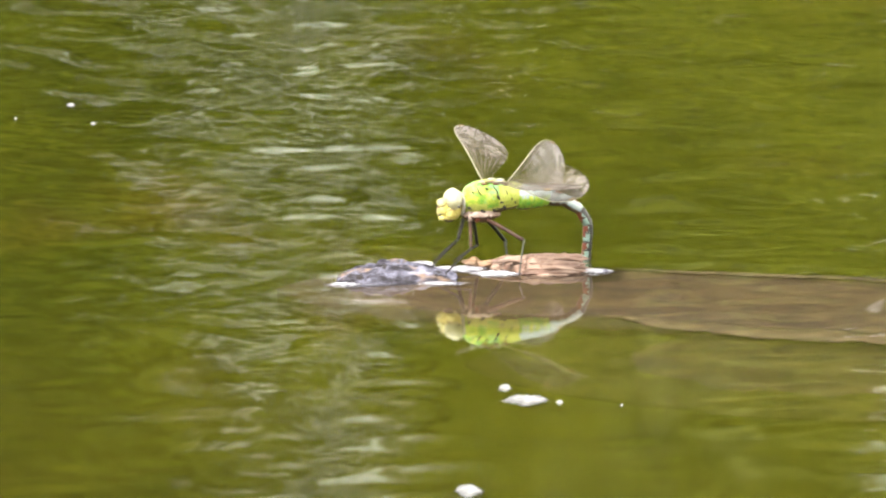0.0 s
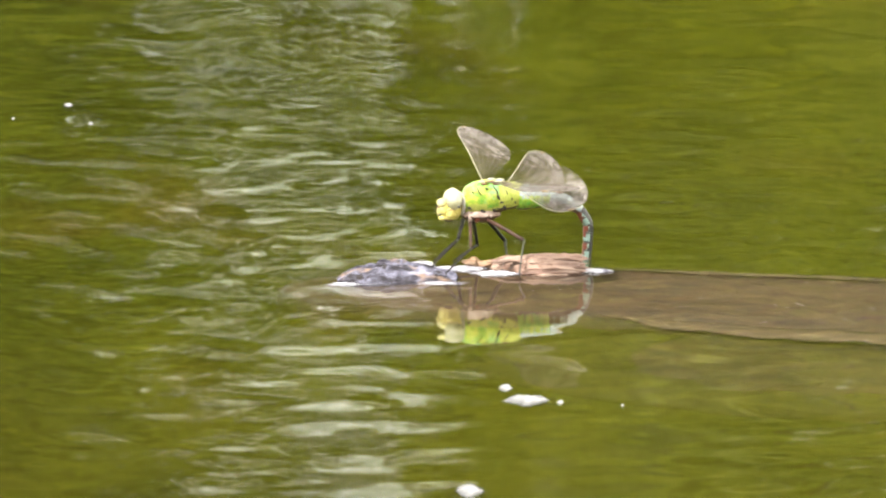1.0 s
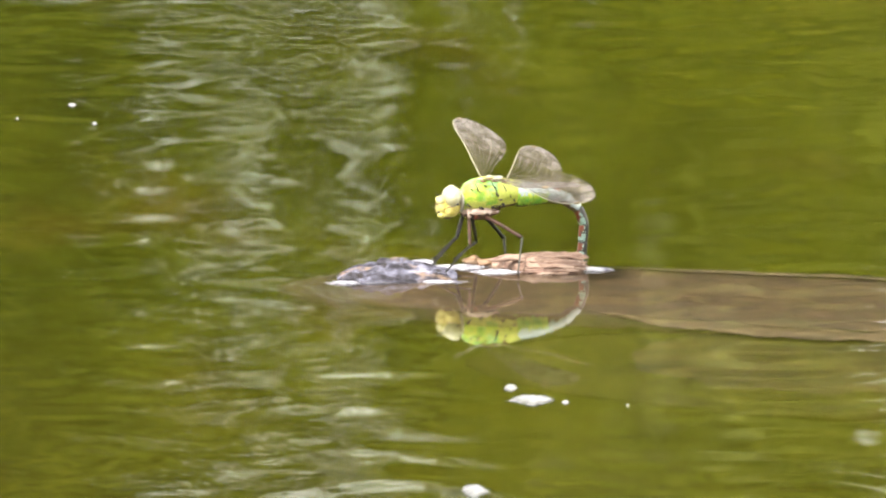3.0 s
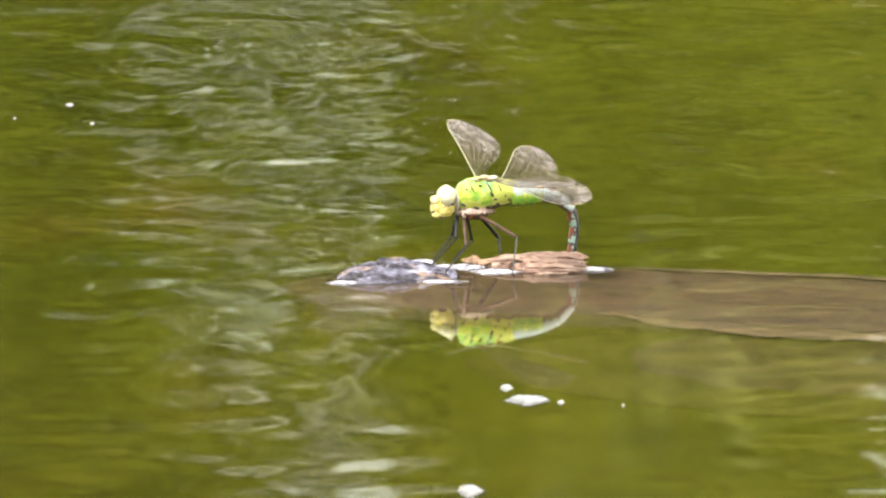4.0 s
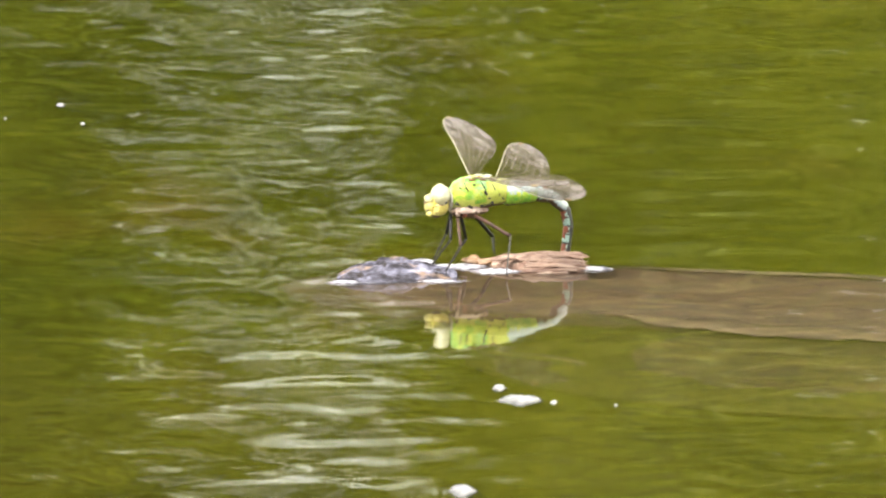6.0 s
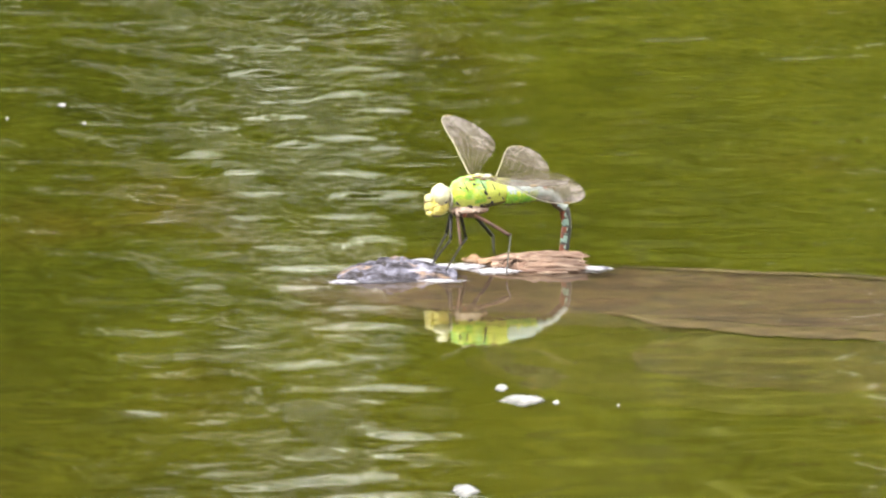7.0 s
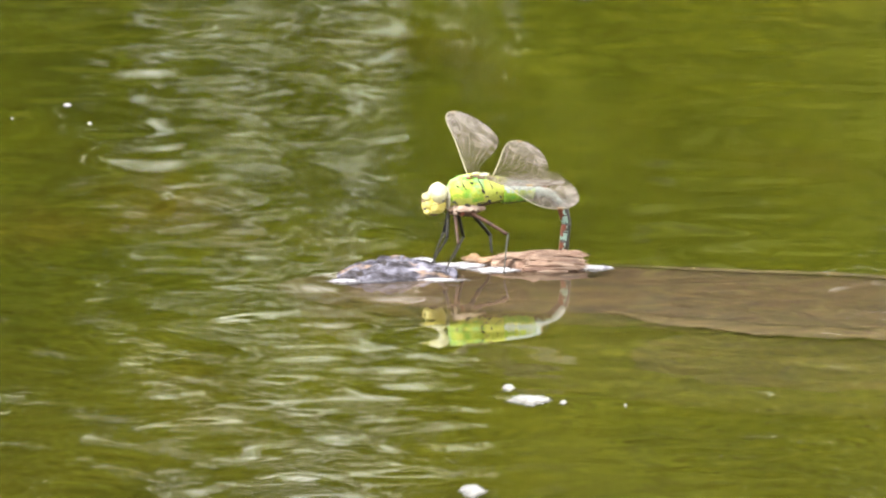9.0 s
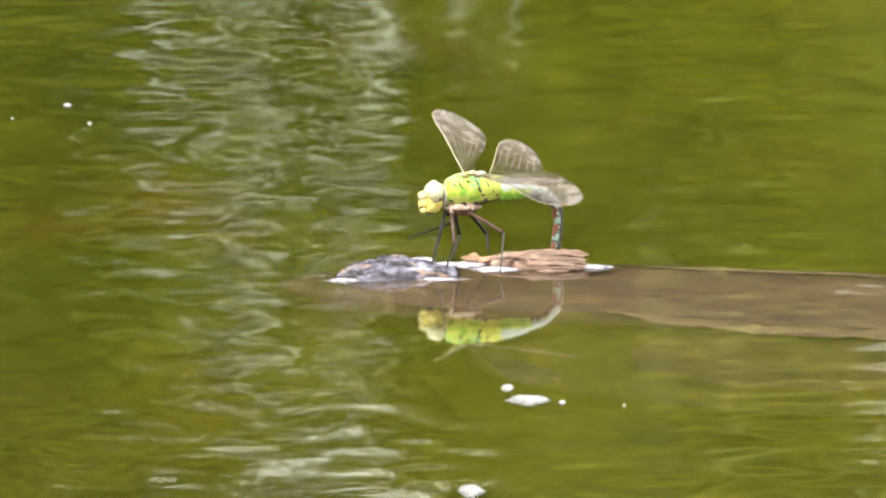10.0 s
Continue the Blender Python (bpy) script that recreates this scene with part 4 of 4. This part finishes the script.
def bone_pose(a, b, up):
    x = (b - a).normalized()
    y = up.cross(x)
    y = y.normalized() if y.length > 1e-4 else x.orthogonal().normalized()
    m = Matrix((x, y, x.cross(y))).transposed().to_4x4()
    m.translation = a * MM
    return m


def knee_of(c, f, la, lb, hint):
    """The joint between two bones of fixed length from c to f, on the side of hint."""
    d = f - c
    dist = min(d.length, (la + lb) * 0.999)
    way = d.normalized()
    along = (la * la - lb * lb + dist * dist) / (2 * dist)
    out = math.sqrt(max(0.0, la * la - along * along))
    side = hint - c
    side = (side - way * side.dot(way)).normalized()
    return c + way * along + side * out


def abdomen_poses(tail):
    """Places of the segments along the arched abdomen, whose lower end is shifted by tail mm."""
    pts = [Vector(p) for p in ((9.6, 2.2, 21.1), (15.0, 3.6, 21.0), (20.3, 5.0, 20.5), (24.0, 6.0, 18.8), (26.5, 6.7, 15.8), (27.3, 7.5, 12.5), (26.5, 8.4, 4.8), (25.6, 9.2, -4.9), (25.0, 9.6, -14.7))]
    low = (0, 0, 0.1, 0.35, 0.65, 0.85, 1.0, 1.0, 1.0)
    pts = [p + Vector((tail * k, 0, 0)) for p, k in zip(pts, low)]
    fine = []
    for i in range(len(pts) - 1):
        p0, p1, p2, p3 = pts[max(i - 1, 0)], pts[i], pts[i + 1], pts[min(i + 2, len(pts) - 1)]
        for j in range(24):
            t = j / 24
            fine.append(0.5 * (2 * p1 + (p2 - p0) * t + (2 * p0 - 5 * p1 + 4 * p2 - p3) * t * t + (3 * p1 - p0 - 3 * p2 + p3) * t ** 3))
    out, k = [], 0
    for length, *_ in SEG_LIST:
        a = fine[k]
        while k < len(fine) - 1 and (fine[k] - a).length < length * 0.96:
            k += 1
        x = (fine[k] - a).normalized()
        y = (SIDE - x * SIDE.dot(x)).normalized()
        m = Matrix((x, y, x.cross(y))).transposed().to_4x4()
        m.translation = a * MM
        out.append(m)
    return out


def motions():
    walk(WATER, [(t, pose(WATER_SPEED[0] * t, WATER_SPEED[1] * t, 0)) for t in (0.0, 5.0, 10.0)])
    walk(LOG, [(t, pose(0, b * MM, 0)) for t, b in zip(TIMES, LOG_BACK)])
    for ob, x, y, near in FROTH:
        walk(ob, [(t, pose((x + d) * MM, y * MM, 0)) for t, d in zip(TIMES, FLOAT_NEAR if near else FLOAT_FAR)])
    fly = FLY
    walk(fly["root"], [(t, pose((BASE.x + bx) * MM, (BASE.y + lb - 5.0) * MM, (BASE.z + bz) * MM)) for t, bx, bz, lb in zip(TIMES, BODY_X, BODY_Z, LOG_BACK)])
    fore, hind = on_body(-0.8, 0.8, 26.0), on_body(6.6, 0.8, 25.6)
    nhind, nfore = on_body(4.4, -1.2, 25.8), on_body(-0.6, -1.2, 26.0)
    far_f, far_h, near_h, near_f = fly["wings"]
    walk(far_f, [(t, wing_pose(fore, unit_between(fore, dx - 7.6, v + 0.8, 47.0, False), 0.33)) for t, (dx, v) in zip(TIMES, WING_FORE)])
    walk(far_h, [(t, wing_pose(hind, unit_between(hind, dx - 2.1, v + 2.4, 44.0, False), tw)) for t, (dx, v), tw in zip(TIMES, WING_HIND, FAR_TWIST)])
    walk(near_h, [(t, wing_pose(nhind, unit_between(nhind, dx - 10.3, v - 4.65, 44.0, True), tw + 0.09)) for t, (dx, v), tw in zip(TIMES, WING_NEAR, NEAR_TWIST)])
    walk(near_f, [(t, wing_pose(nfore, unit_between(nfore, 13.0 + 0.2 * v, -2.4 + 0.15 * v, 47.0, True), 0.0)) for t, (dx, v) in zip(TIMES, WING_NEAR)])
    poses = [abdomen_poses(tail) for tail in TAIL_X]
    for i, seg in enumerate(fly["segments"]):
        walk(seg, [(t, p[i]) for t, p in zip(TIMES, poses)])
    for key, (coxa, knee, foot, follow) in LEGS.items():
        c, k, f = Vector(coxa), Vector(knee), Vector(foot)
        la, lb = (k - c).length, (f - k).length
        fem_rows, tib_rows = [], []
        rows = list(zip(TIMES, BODY_X, BODY_Z))
        if key == "far_front":
            rows[-1:] = [(LIFT_AT, -0.8, 0.4), (LIFT_AT + 0.13, -1.2, 0.45), rows[-1]]
        for t, bx, bz in rows:
            lift = 0.0 if t <= LIFT_AT else 1.0
            foot_now = f - Vector((bx * (1 - follow), 0, BASE.z + bz))
            hint = k
            if key == "far_front":
                foot_now = foot_now.lerp(Vector((-15.2, -3.5, 8.1)), lift)
            kn = knee_of(c, foot_now, la, lb, hint)
            end = kn + (foot_now - kn).normalized() * lb
            fem_rows.append((t, bone_pose(c, kn, UP + SIDE * 0.01)))
            tib_rows.append((t, bone_pose(kn, end, UP + SIDE * 0.3)))
        fem, tib = fly["legs"][key]
        walk(fem, fem_rows)
        walk(tib, tib_rows)


basin()
murk_layers()
WATER = water_sheet()
far_bank()
LOG = driftwood()
FROTH = floating_froth()
FLY = dragonfly()
motions()
